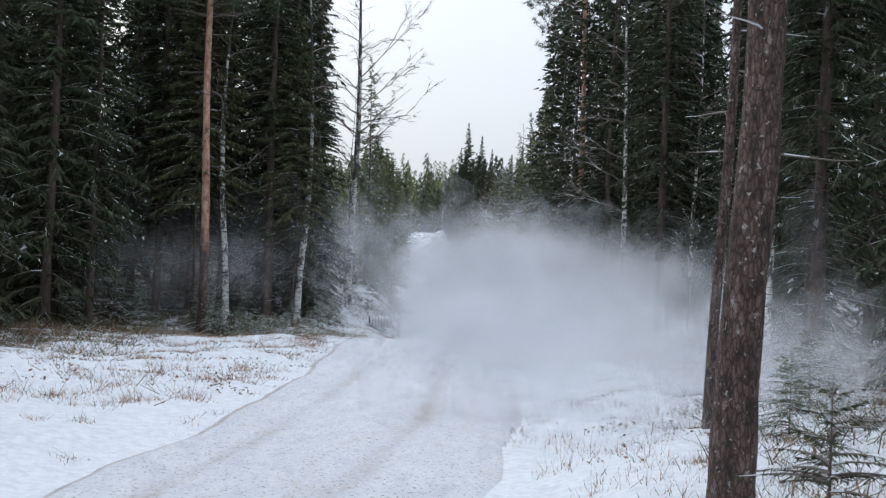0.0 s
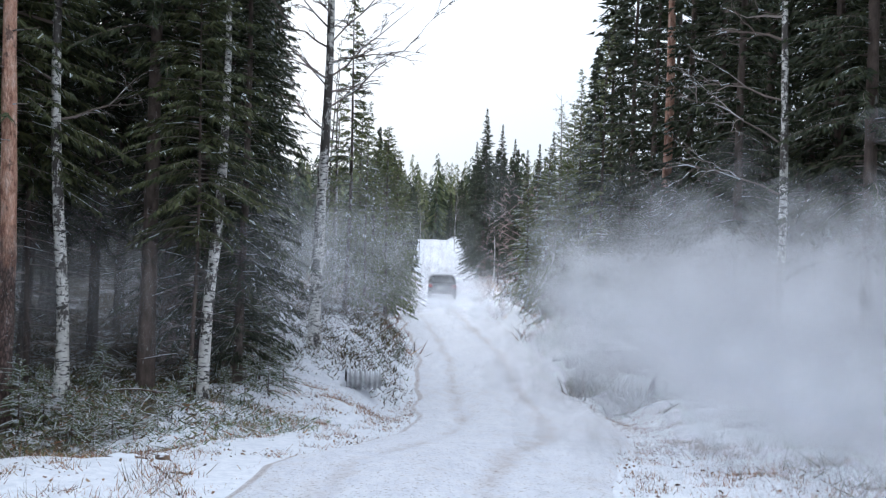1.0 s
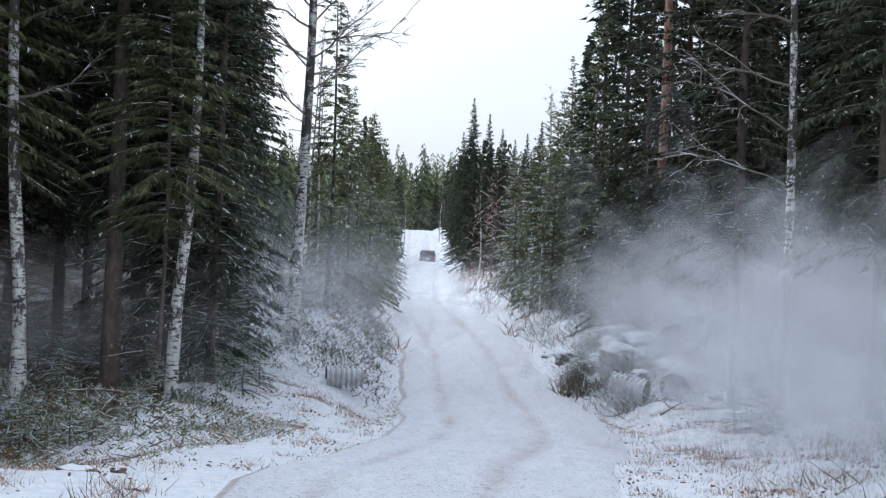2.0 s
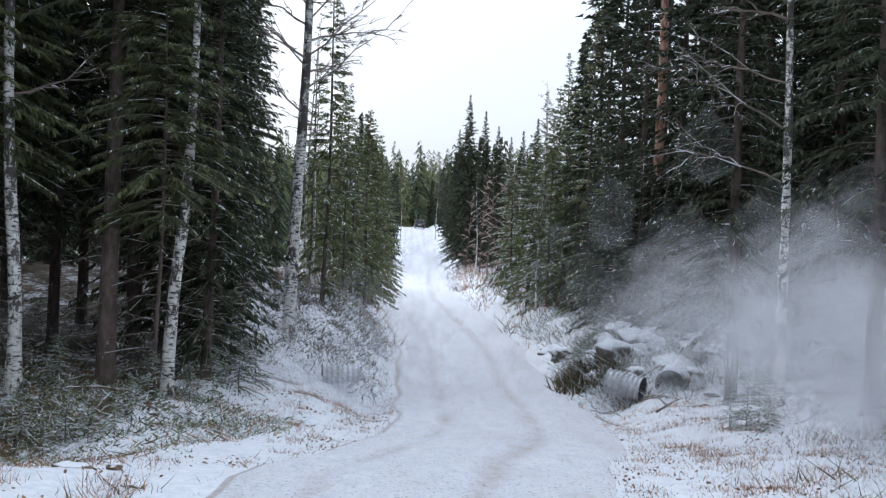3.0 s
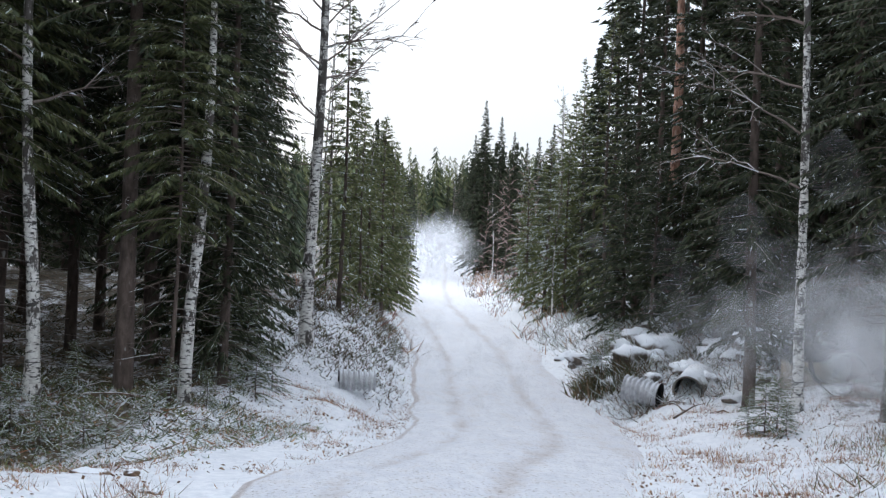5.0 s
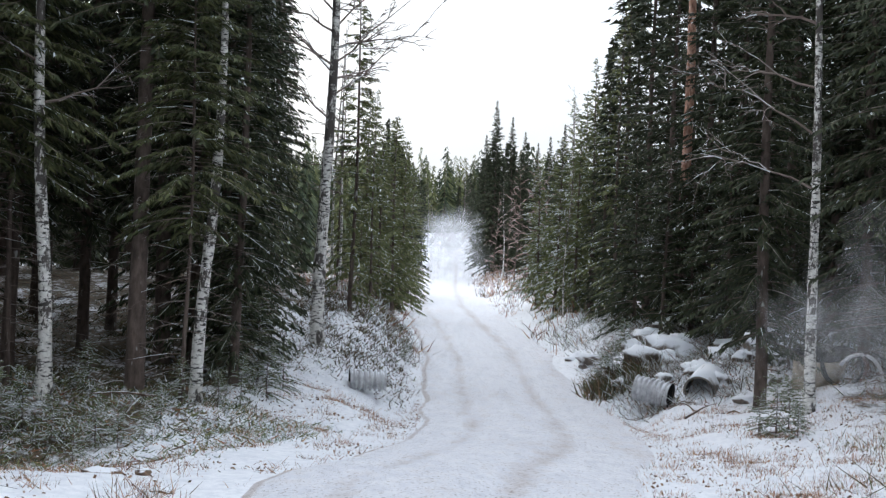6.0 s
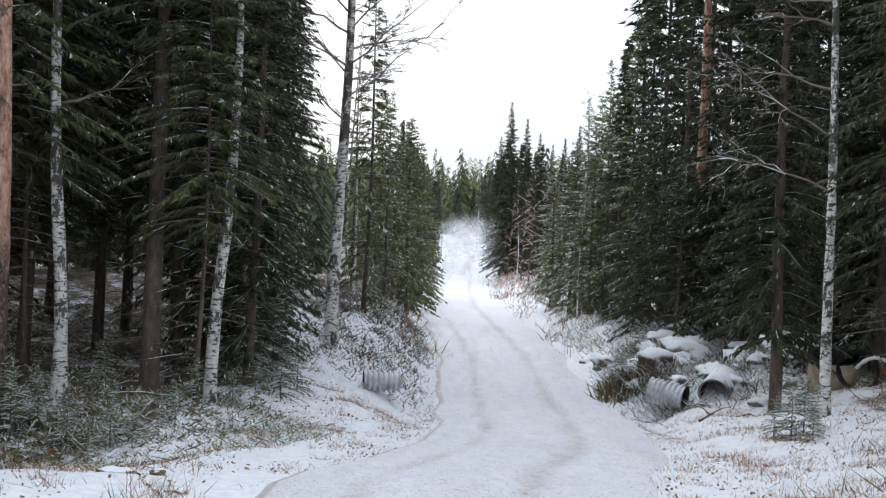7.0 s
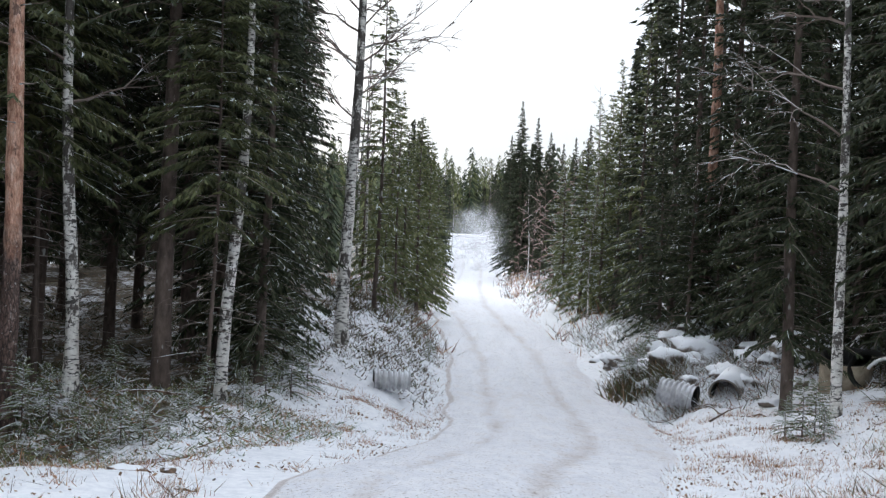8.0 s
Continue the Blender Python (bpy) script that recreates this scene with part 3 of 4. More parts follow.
# trees that stand out one by one
plant(pine(17, 10, 0.29, 11, label="straight pine with orange upper bark and dark plated foot", bark=PINE_LOW), -6.53, 17.50, 20)
plant(birch(13, 6.5, 0.24, 12, label="white birch rising behind snow-dusted young spruces", reach=[(0.2, 4.8, 1.6), (2.8, 5.5, 1.2)]), -6.02, 19.00, 40)
plant(spruce(19, 6.2, 1.9, 0.31, 13, 0.01, label="bare lower trunk of a tall dark spruce"), -4.79, 20.00, 70)
plant(birch(12, 7.5, 0.23, 14, label="white birch trunk half hidden by spruce branches"), -3.77, 20.20, 10)
plant(birch(16, 6.6, 0.34, 15, 2.2, "tall birch at the road's edge with long bare limbs", 5, reach=[(0.1, 6.2, 2.0, 0.95), (0.4, 7.0, 2.2, 1.0), (-0.3, 8.0, 2.2, 1.0), (0.2, 9.4, 2.4, 1.1), (2.9, 5.6, 2.0, 0.9), (3.3, 6.8, 2.2, 1.0), (3.0, 8.4, 2.4, 1.0)], fat=1.4, bend=0.07), -2.45, 29.00, 0)
plant(pine(18, 10.5, 0.34, 16, label="pine with bright orange bark among dark spruces"), 7.73, 34.00, 50)
plant(birch(14, 7.5, 0.22, 17, label="slim white birch before a heap of stones and pipes", reach=[(3.0, 4.3, 2.2), (3.3, 5.4, 2.4), (2.8, 6.2, 2.0)], bend=0.03), 7.63, 22.00, 0, tilt=-1.4)
plant(spruce(18, 1.5, 1.7, 0.26, 18, 0.01, dead=False, label="dark spruce with a bare brown foot"), 7.58, 25.00, 30)
plant(pine(15, 9, 0.40, 19, label="thick old pine with flaking red-brown bark and lichen", bark=PINE_OLD), 2.57, -9.0, 200)
plant(pine(15, 9, 0.15, 20, label="slim pine close beside a thick old pine", bark=PINE_OLD), 3.73, -4.0, 120)
plant(birch(14, 8.0, 0.19, 21, label="slim white birch in the shade of the spruces", bend=0.05), 7.70, 6.0, 80)
plant(spruce(17, 6.5, 1.8, 0.24, 22, 0.0, label="tall spruce with a long bare grey trunk"), 8.50, 5.0, 10)

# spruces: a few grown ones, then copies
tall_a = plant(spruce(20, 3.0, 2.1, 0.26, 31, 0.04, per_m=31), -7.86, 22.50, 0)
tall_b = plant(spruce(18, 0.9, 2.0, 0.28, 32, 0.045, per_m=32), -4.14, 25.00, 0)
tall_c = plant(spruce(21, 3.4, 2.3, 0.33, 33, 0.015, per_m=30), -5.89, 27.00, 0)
thin_a = plant(spruce(10.5, 0.5, 1.3, 0.14, 34, 0.13, NEEDLE_PALE, 26, sparse=0.7, dead=False, label="sparse young spruce with light coloured into its pale branches"), -1.92, 33.50, 0)
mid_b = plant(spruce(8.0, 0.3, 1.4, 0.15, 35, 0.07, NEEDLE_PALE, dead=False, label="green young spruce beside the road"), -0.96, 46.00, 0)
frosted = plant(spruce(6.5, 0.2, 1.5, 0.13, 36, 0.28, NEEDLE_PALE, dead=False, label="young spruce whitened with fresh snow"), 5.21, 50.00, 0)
screen = plant(spruce(13, 3.9, 2.1, 0.10, 39, 0.03, NEEDLE_LIT, 40, step=0.22, label="slim spruce whose boughs hang across a birch"), -6.95, 19.90, 0)
back = plant(spruce(18, 0.5, 2.1, 0.28, 37, 0.012, per_m=15, step=0.34, width=0.043, size=0.46), -4.75, 37.00, 20, 0.75)
far_one = plant(spruce(18, 0.4, 3.0, 0.24, 38, 0.0, size=0.40, width=0.065, per_m=20, step=0.30, sparse=1.3, dead=False, even=True), 6.04, 95.00, 30, 0.80)
bushy = plant(spruce(6.0, 0.2, 1.7, 0.14, 40, 0.03, per_m=40, dead=False, label="low dense dark spruce behind the stones"), 7.00, 32.60, 0, 0.9)
for tree, x, y, turn, size in [
    (bushy, 7.75, 32.4, 70, 0.8), (bushy, 6.55, 34.5, 140, 0.9), (bushy, 8.3, 30.6, 200, 1.0), (bushy, 9.2, 31.0, 250, 1.0), (bushy, 10.3, 29.2, 300, 1.0), (bushy, 8.9, 27.2, 20, 0.55),
    (tall_a, -7.14, 25.00, 80, 0.95), (tall_b, -4.47, 23.50, 140, 0.95), (tall_c, -9.29, 29.00, 200, 1.0), (tall_a, -7.33, 28.00, 260, 1.0), (tall_b, -3.45, 22.30, 150, 0.72), (screen, -3.92, 19.70, 150, 0.8), (screen, -7.09, 19.00, 250, 1.0),
    (tall_b, -4.14, 27.00, 50, 0.9), (tall_c, -5.57, 32.00, 310, 1.0), (tall_a, -9.47, 25.00, 170, 1.0), (tall_b, -5.10, 34.00, 210, 0.85), (tall_c, -5.11, 23.50, 15, 1.0),
    (back, -7.93, 38.00, 100, 0.95), (back, -11.09, 38.00, 330, 1.0), (back, -12.97, 36.00, 290, 1.1), (back, -6.62, 44.00, 120, 1.0),
    (back, -10.51, 42.00, 60, 1.0), (back, -14.56, 44.00, 200, 1.0), (back, -8.07, 45.00, 250, 1.0), (back, -6.15, 46.00, 330, 0.9),
    (tall_a, -8.6, 20.5, 45, 1.0), (tall_b, -10.5, 25, 120, 1.1), (tall_c, -11.5, 19, 30, 1.0), (tall_b, -13.5, 28, 77, 1.1), (tall_b, -14.5, 21, 200, 1.0), (tall_c, -9.8, 30, 160, 1.0), (back, -17, 25, 240, 1.0), (tall_b, -12.5, 35, 10, 1.1),
    (back, -18, 33, 300, 1.1), (tall_a, -9.5, 15.5, 65, 0.9), (tall_c, -13, 13, 15, 1.0), (back, -15.5, 38, 0, 1.0), (back, -20, 18, 20, 1.0), (back, -17, 12, 70, 1.0), (back, -21, 29, 70, 1.0),
    (back, 7.45, 42.00, 40, 0.86), (back, 7.58, 38.00, 100, 0.9), (back, 7.89, 36.00, 160, 0.85), (tall_a, 8.29, 33.00, 220, 0.95), (tall_b, 8.91, 32.00, 280, 1.0),
    (tall_c, 9.75, 30.00, 340, 1.0), (tall_a, 10.14, 28.00, 20, 1.0), (tall_b, 10.57, 27.00, 70, 1.0), (back, 8.78, 47.00, 130, 0.9), (back, 10.37, 44.00, 190, 1.0),
    (back, 11.96, 42.00, 250, 1.0), (back, 13.36, 40.00, 310, 1.0), (back, 14.37, 38.00, 10, 1.0), (back, 8.43, 52.00, 60, 0.68), (back, 11.15, 36.00, 90, 1.0),
    (back, 13.02, 50.00, 100, 1.0), (back, 15.08, 48.00, 200, 1.0), (back, 17.29, 47.00, 300, 1.0), (back, 10.99, 52.00, 0, 0.9),
    (tall_a, 13, 24, 50, 1.0), (back, 15, 29, 150, 1.0), (tall_c, 12.5, 32, 250, 1.0), (tall_a, 16.5, 21, 350, 1.0), (back, 18, 34, 80, 1.1), (tall_c, 14.5, 17, 180, 1.0), (back, 20, 27, 280, 1.0), (back, 22, 20, 60, 1.0), (back, 17, 40, 130, 1.0), (back, 22, 36, 10, 1.0),
 (tall_c, 8.37, 19.50, 40, 0.9), (back, -12.6, 21.5, 0, 1.1), (back, -10.4, 14.2, 30, 1.1), (back, -13.0, 27.2, 90, 1.15), (back, -11.0, 17.2, 50, 1.0), (back, -14.2, 24.5, 100, 1.1), (back, -12.4, 16.0, 150, 1.0), (back, -16.5, 29.5, 200, 1.1), (back, 13.6, 27.5, 250, 1.0), (back, 11.6, 29.0, 300, 1.0), (back, 12.4, 19.5, 350, 1.0), (back, 15.2, 25, 40, 1.1), (back, 10.4, 26.5, 90, 1.0),
    (back, 9.5, 8.5, 0, 1.0), (back, 12, 5, 60, 1.0), (back, 11, 12, 120, 1.0), (back, 14.5, 9, 180, 1.0), (back, 9.0, 1.0, 240, 0.9), (back, 17, 13, 300, 1.1), (back, 13, -2, 20, 1.0), (back, 18, 4, 80, 1.1), (tall_a, 10.2, 15.5, 140, 1.0),
    # spruces here with y below zero are unseen, added to shade the near ground
    (tall_c, 8.2, 4.5, 200, 0.95), (back, 20, 9, 30, 1.1), (back, 16, 17, 77, 1.1), (back, -13, 8, 10, 1.0), (back, -16, 6, 70, 1.0), (back, -9.5, -3, 15, 1.0), (back, -8.6, -8.5, 95, 1.0), (back, -9.4, -14, 175, 1.0), (back, -11, -19, 255, 1.1), (back, 7.4, -9.5, 335, 1.0), (back, 6.6, -15, 55, 1.0), (back, 7.0, -20.5, 135, 1.0), (back, 9.6, -4.5, 215, 1.0), (back, 2.0, -26, 295, 1.1), (back, -13, -9, 35, 1.1), (back, 11.5, -12, 75, 1.1), (back, -11.5, 11, 130, 0.95), (back, -19, 11, 190, 1.1), (back, -22, 15, 250, 1.1), (back, -18, 20, 310, 1.1), (back, -15.5, 16, 350, 1.1),
]:
    replant(tree, x, y, turn, size)
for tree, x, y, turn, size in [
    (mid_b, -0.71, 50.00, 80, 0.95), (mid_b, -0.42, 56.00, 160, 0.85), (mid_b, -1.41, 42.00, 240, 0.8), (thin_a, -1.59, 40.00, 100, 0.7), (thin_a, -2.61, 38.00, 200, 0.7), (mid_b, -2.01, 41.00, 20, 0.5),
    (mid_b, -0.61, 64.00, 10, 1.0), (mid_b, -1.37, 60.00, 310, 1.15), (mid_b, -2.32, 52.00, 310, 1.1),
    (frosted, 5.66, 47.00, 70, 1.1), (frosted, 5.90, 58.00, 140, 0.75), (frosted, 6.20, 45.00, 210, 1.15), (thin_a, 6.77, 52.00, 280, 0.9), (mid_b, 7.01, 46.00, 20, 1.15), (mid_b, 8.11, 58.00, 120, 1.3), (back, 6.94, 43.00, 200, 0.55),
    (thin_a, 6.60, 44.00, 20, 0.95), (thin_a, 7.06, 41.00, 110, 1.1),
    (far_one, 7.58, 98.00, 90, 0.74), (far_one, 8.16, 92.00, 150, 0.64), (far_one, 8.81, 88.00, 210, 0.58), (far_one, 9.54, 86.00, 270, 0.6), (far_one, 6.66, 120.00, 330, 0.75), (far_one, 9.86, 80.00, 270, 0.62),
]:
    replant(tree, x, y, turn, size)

# spruces that flank the rise
flank = random.Random(14)
flank_one = plant(spruce(10, 0.2, 1.6, 0.16, 41, 0.0, size=0.52, width=0.17, per_m=7, step=0.42, dead=False, even=True, label="spruce standing close beside the rising road"), -0.2, 101, 0, 0.8)
for k in range(18):
    for side in (-1, 1):
        y = 104 + 8.6 * k + flank.uniform(-3, 3)
        replant(flank_one, float(glide(ROAD_Y, ROAD_X, y)) + side * flank.uniform(3.5, 5.0), y, flank.uniform(0, 360), flank.uniform(0.7, 1.05))
        replant(flank_one, float(glide(ROAD_Y, ROAD_X, y + 4)) + side * flank.uniform(5.5, 7.5), y + 4, flank.uniform(0, 360), flank.uniform(1.15, 1.4))

# leafless birches and a reddish thicket further up the road
thicket = plant(birch(7.5, 0.6, 0.10, 51, 1.1, "slender leafless birch with a haze of reddish twigs", 5, RED_TWIG, SPRUCE_BARK, fat=2.6), 6.24, 74.00, 0)
grey_birch = plant(birch(11, 4.0, 0.13, 52, 1.3, "slender leafless birch with a fan of grey twigs", 3, TWIG, fat=2.2), 7.62, 60.00, 0)
for tree, x, y, turn, size in [
    (thicket, 7.34, 78.00, 50, 1.0), (thicket, 5.70, 96.00, 20, 0.8), (thicket, 5.66, 86.00, 80, 0.85), (thicket, 6.53, 84.00, 110, 0.95), (thicket, 7.19, 70.00, 170, 1.05), (thicket, 8.07, 92.00, 230, 1.1), (thicket, 7.17, 100.00, 290, 0.9), (thicket, 7.21, 66.00, 350, 1.0),
    (grey_birch, 6.45, 170.00, 30, 1.15), (grey_birch, 1.13, 150.00, 90, 0.9), (grey_birch, 6.07, 82.00, 150, 0.7), (grey_birch, -2.48, 37.00, 210, 0.8), (grey_birch, -3.24, 44.00, 270, 0.9), (grey_birch, 5.63, 44.00, 300, 0.55),
    (grey_birch, 9.9, 21.5, 15, 1.2), (grey_birch, 11.2, 19.0, 75, 1.1), (grey_birch, 12.6, 23, 135, 1.2),
]:
    replant(tree, x, y, turn, size)


# ---- woods beyond: one mass of conifers on every side ----
def woods(name, spots, per_tree, width, mats, label, seed, blunt=0.75):
    rng = np.random.default_rng(seed)
    V, index = [], []
    for x, y, tall, rad in spots:
        h = rng.random(per_tree) ** 1.05
        az = rng.uniform(0, 6.283, per_tree)
        r = (0.12 + rad * (1 - h) ** blunt) * rng.uniform(0.35, 1.0, per_tree)
        z0 = height(x, y)
        b = np.stack([x + np.cos(az) * r * 0.3, y + np.sin(az) * r * 0.3, z0 + h * tall + 0.3], -1)
        t = np.stack([x + np.cos(az) * r * 1.15, y + np.sin(az) * r * 1.15, z0 + h * tall - r * 0.45], -1)
        v, f = blades(b, t, np.full(per_tree, width) * (0.4 + 0.8 * (1 - h)), rng)
        V.append(v)
        index.append(np.full(per_tree, rng.integers(0, len(mats))))
        s = 0.09 * tall / 12
        V.append(np.array([[x - s, y, z0 - 0.2], [x + s, y, z0 - 0.2], [x, y, z0 + tall], [x, y - s, z0 - 0.2], [x, y + s, z0 - 0.2], [x, y, z0 + tall]]))
        index.append(np.full(2, len(mats)))
    v = np.concatenate(V)
    ob = mesh_object(name, v, np.arange(len(v)).reshape(-1, 3), [*mats, SPRUCE_BARK], index=np.concatenate(index))
    return tagged(ob, label, "woods", kind="stuff")


rng = np.random.default_rng(8)
far, near = [], []
while len(far) < 1000:
    y = 66 + 400 * rng.random() ** 1.3
    x = rng.uniform(-1, 1) * (30 + y * 0.6)
    d = x - float(glide(ROAD_Y, ROAD_X, y))
    if y < 240 and not (d < -3.6 - 0.004 * y or d > (13 if y < 96 else 4.2) + y * 0.006):
        continue
    tall = rng.uniform(9, 15) if y > 200 else rng.uniform(9.5, 13.0) if y > 105 else rng.uniform(7, 9.5)
    far.append((x, y, tall, tall * 0.19))
# trees at y below -22 stay unseen; they are added to block light from behind
while len(near) < 460:
    x, y = rng.uniform(-60, 60), rng.uniform(-70, 75)
    d = x - float(glide(ROAD_Y, ROAD_X, y))
    if y > 46:
        if -11 < x < 15:
            continue
    elif y > -22 and abs(x) < 22:
        continue
    elif y <= -22 and abs(d) < 6:
        continue
    near.append((x, y, rng.uniform(13, 20), rng.uniform(1.8, 2.6)))
# soft light on the distant trees is put into their paler needle colours
woods("far_woods", far, 150, 0.24, [NEEDLE_LIT, NEEDLE_PALE, PINE_NEEDLE], "far mixed conifer woods along the rise", 9, 0.6)
woods("hill_woods", [(rng.uniform(-55, 70), rng.uniform(222, 300), rng.uniform(13, 18), rng.uniform(2.2, 3.2)) for _ in range(380)], 240, 0.24, [NEEDLE_LIT, NEEDLE_PALE, PINE_NEEDLE, NEEDLE_PALE], "conifer ridge beyond the crest of the road", 19, 0.45)
woods("side_woods", near, 260, 0.17, [NEEDLE], "dense spruce forest at the sides, and unseen behind to block light", 10)


# ---- undergrowth ----
def tufts(name, spots, per, tall, spread, width, mats, share, label, category, seed, lean=0.5):
    """Blades of dry grass or twigs in loose tufts on the ground; share: the chance of each material."""
    rng = np.random.default_rng(seed)
    spots = np.array(spots)
    size = np.repeat(rng.uniform(0.5, 1.3, len(spots)), per)
    p = np.repeat(spots, per, axis=0) + rng.normal(size=(len(spots) * per, 2)) * spread * size[:, None]
    z = land(p[:, 0], p[:, 1])[0]
    base = np.stack([p[:, 0], p[:, 1], z - 0.02], -1)
    way = rng.normal(size=base.shape) * np.array([lean, lean, 0.25]) + np.array([0, 0, 1.0])
    tip = base + way * (tall * rng.uniform(0.3, 1.1, len(base)) * size)[:, None]
    v, f = blades(base, tip, np.full(len(base), width) * rng.uniform(0.5, 1.4, len(base)), rng)
    index = rng.choice(len(mats), len(f), p=share)
    return tagged(mesh_object(name, v, f, mats, index=index), label, category, kind="stuff")


def scatter(n, x0, x1, y0, y1, lo, hi, seed, side=0, clump=0.0):
    """Random spots in a rectangle whose distance from the road's edge lies between lo and hi."""
    rng = np.random.default_rng(seed)
    got = []
    for _ in range(n * 40):
        if len(got) >= n:
            break
        x, y = rng.uniform(x0, x1), rng.uniform(y0, y1)
        d = x - float(glide(ROAD_Y, ROAD_X, y))
        out = abs(d) - 2.2
        if lo < out < hi and d * side >= 0 and rng.random() < 1 - clump * (0.5 + 0.5 * float(lumps(x * 1.4 + 3, y * 1.4))):
            got.append((x, y))
    return got


tufts("grass_tufts", scatter(150, -9, 0, -2, 27, 0.15, 3.4, 1, -1, 0.95), 52, 0.15, 0.13, 0.004, [GRASS, HEATH, FROST], [0.76, 0.18, 0.06], "thin reddish dry grass standing out of the snow", "grass", 2)
tufts("verge_grass", scatter(330, 2, 13, 8, 27, 0.2, 6.0, 3, 1, 0.95), 64, 0.11, 0.15, 0.005, [GRASS, HEATH, FROST], [0.74, 0.18, 0.08], "tan and reddish dry grass in patchy snow", "grass", 4)
tufts("near_verge_grass", scatter(380, 0, 10, -12, 8, 0.4, 7.0, 5, 1, 0.8), 30, 0.16, 0.14, 0.004, [GRASS, HEATH, FROST], [0.5, 0.38, 0.12], "dry grass and heather sticking out of the snow", "grass", 6)
tufts("green_moss_patch", [(7.0 + 2.6 * (i % 13) / 13 + 0.13 * math.sin(i * 7.1), 16.6 + 2.2 * (i // 13) / 12 + 0.2 * math.sin(i * 3.7)) for i in range(150)], 16, 0.13, 0.14, 0.007, [NEEDLE_PALE, GRASS, HEATH], [0.5, 0.3, 0.2], "olive moss and grass showing through the snow", "moss", 7)
tufts("bilberry_mound", scatter(640, -5.5, 0.2, 27.2, 44, 0.25, 3.6, 8, -1, 0.7), 24, 0.15, 0.17, 0.017, [HEATH, FROST, TWIG, NEEDLE_PALE], [0.54, 0.18, 0.20, 0.08], "frosted bilberry and heather twigs on a low mound", "shrub", 9, 0.9)
tufts("forest_heather", scatter(900, -16, -3, 16, 32, 2.2, 14, 10, -1, 0.3), 28, 0.12, 0.24, 0.016, [HEATH, NEEDLE_LIT, FROST], [0.46, 0.38, 0.16], "dark heather and bilberry on the forest floor", "shrub", 11, 1.3)
tufts("heap_shrubs", scatter(900, 4.5, 16, 26.5, 42, 0.4, 12, 12, 1, 0.3), 20, 0.36, 0.22, 0.010, [HEATH, FROST, TWIG, NEEDLE_PALE], [0.28, 0.44, 0.18, 0.10], "frosted heather and brushwood among the stones", "shrub", 13, 0.9)
tufts("right_forest_heather", scatter(500, 8, 20, 14, 30, 4.5, 16, 14, 1, 0.3), 18, 0.24, 0.22, 0.010, [HEATH, NEEDLE_PALE, FROST], [0.55, 0.25, 0.2], "heather and brushwood under the trees", "shrub", 15, 0.9)
tufts("near_heather", scatter(700, 1.6, 13, -14.5, 15, 2.6, 12, 24, 1, 0.2), 20, 0.3, 0.24, 0.008, [HEATH, NEEDLE_PALE, FROST, GRASS], [0.60, 0.24, 0.08, 0.08], "dark heather and brushwood at the forest edge", "shrub", 25, 0.9)
tufts("edge_undergrowth", scatter(420, -15, -6.2, 5.5, 17, 4.4, 13, 26, -1, 0.4), 20, 0.26, 0.24, 0.009, [HEATH, NEEDLE_LIT, FROST, GRASS], [0.40, 0.34, 0.10, 0.16], "heather and bilberry where the forest begins", "shrub", 27, 0.9)
tufts("near_left_grass", scatter(120, -14, -2, -8, 13, 0.4, 6.5, 28, -1, 0.95), 46, 0.2, 0.16, 0.005, [GRASS, HEATH, LEAF, FROST], [0.4, 0.34, 0.16, 0.10], "brown clumps of dry grass in deep snow", "grass", 29, 0.8)
tufts("lingonberry_strip", scatter(420, -7.5, -1.6, 15.3, 20.5, 1.2, 6.5, 30, -1, 0.5), 30, 0.09, 0.2, 0.015, [SAPLING, NEEDLE_PALE, FROST, GRASS], [0.32, 0.20, 0.38, 0.10], "green lingonberry and moss dusted with snow", "shrub", 31, 1.3)
tufts("heap_bush", [(5.25 + 0.5 * math.sin(i * 2.4), 29.6 + 0.8 * math.sin(i * 1.7)) for i in range(46)], 44, 0.42, 0.22, 0.018, [NEEDLE_LIT, HEATH, LEAF, FROST], [0.38, 0.36, 0.20, 0.06], "dark green and brown bush at the foot of the heap", "shrub", 32, 0.6)
tufts("far_verge_grass", scatter(500, -8, 14, 36, 110, 0.2, 4.0, 16, 0, 0.5), 18, 0.5, 0.4, 0.02, [GRASS, HEATH, FROST, RED_TWIG], [0.34, 0.26, 0.2, 0.2], "dry grass and low scrub along the rising road", "grass", 17, 0.6)



def fallen_leaves(spots, seed):
    """Small curled leaves and bits of bark lying loose on the snow."""
    rng = np.random.default_rng(seed)
    p = np.array(spots)
    n = len(p)
    z = land(p[:, 0], p[:, 1])[0] + 0.012
    a, s = rng.uniform(0, 6.283, n), rng.uniform(0.012, 0.04, n)
    u = np.stack([np.cos(a) * s, np.sin(a) * s, rng.normal(size=n) * 0.012], -1)
    w = np.stack([-np.sin(a) * s * 0.6, np.cos(a) * s * 0.6, rng.normal(size=n) * 0.012], -1)
    c = np.stack([p[:, 0], p[:, 1], z], -1)
    v = np.stack([c - u, c + w, c + u, c - w], 1).reshape(-1, 3)
    return tagged(mesh_object("fallen_leaves", v, np.arange(len(v)).reshape(-1, 4), LEAF), "brown fallen leaves and bark scattered on snow", "leaves", kind="stuff")


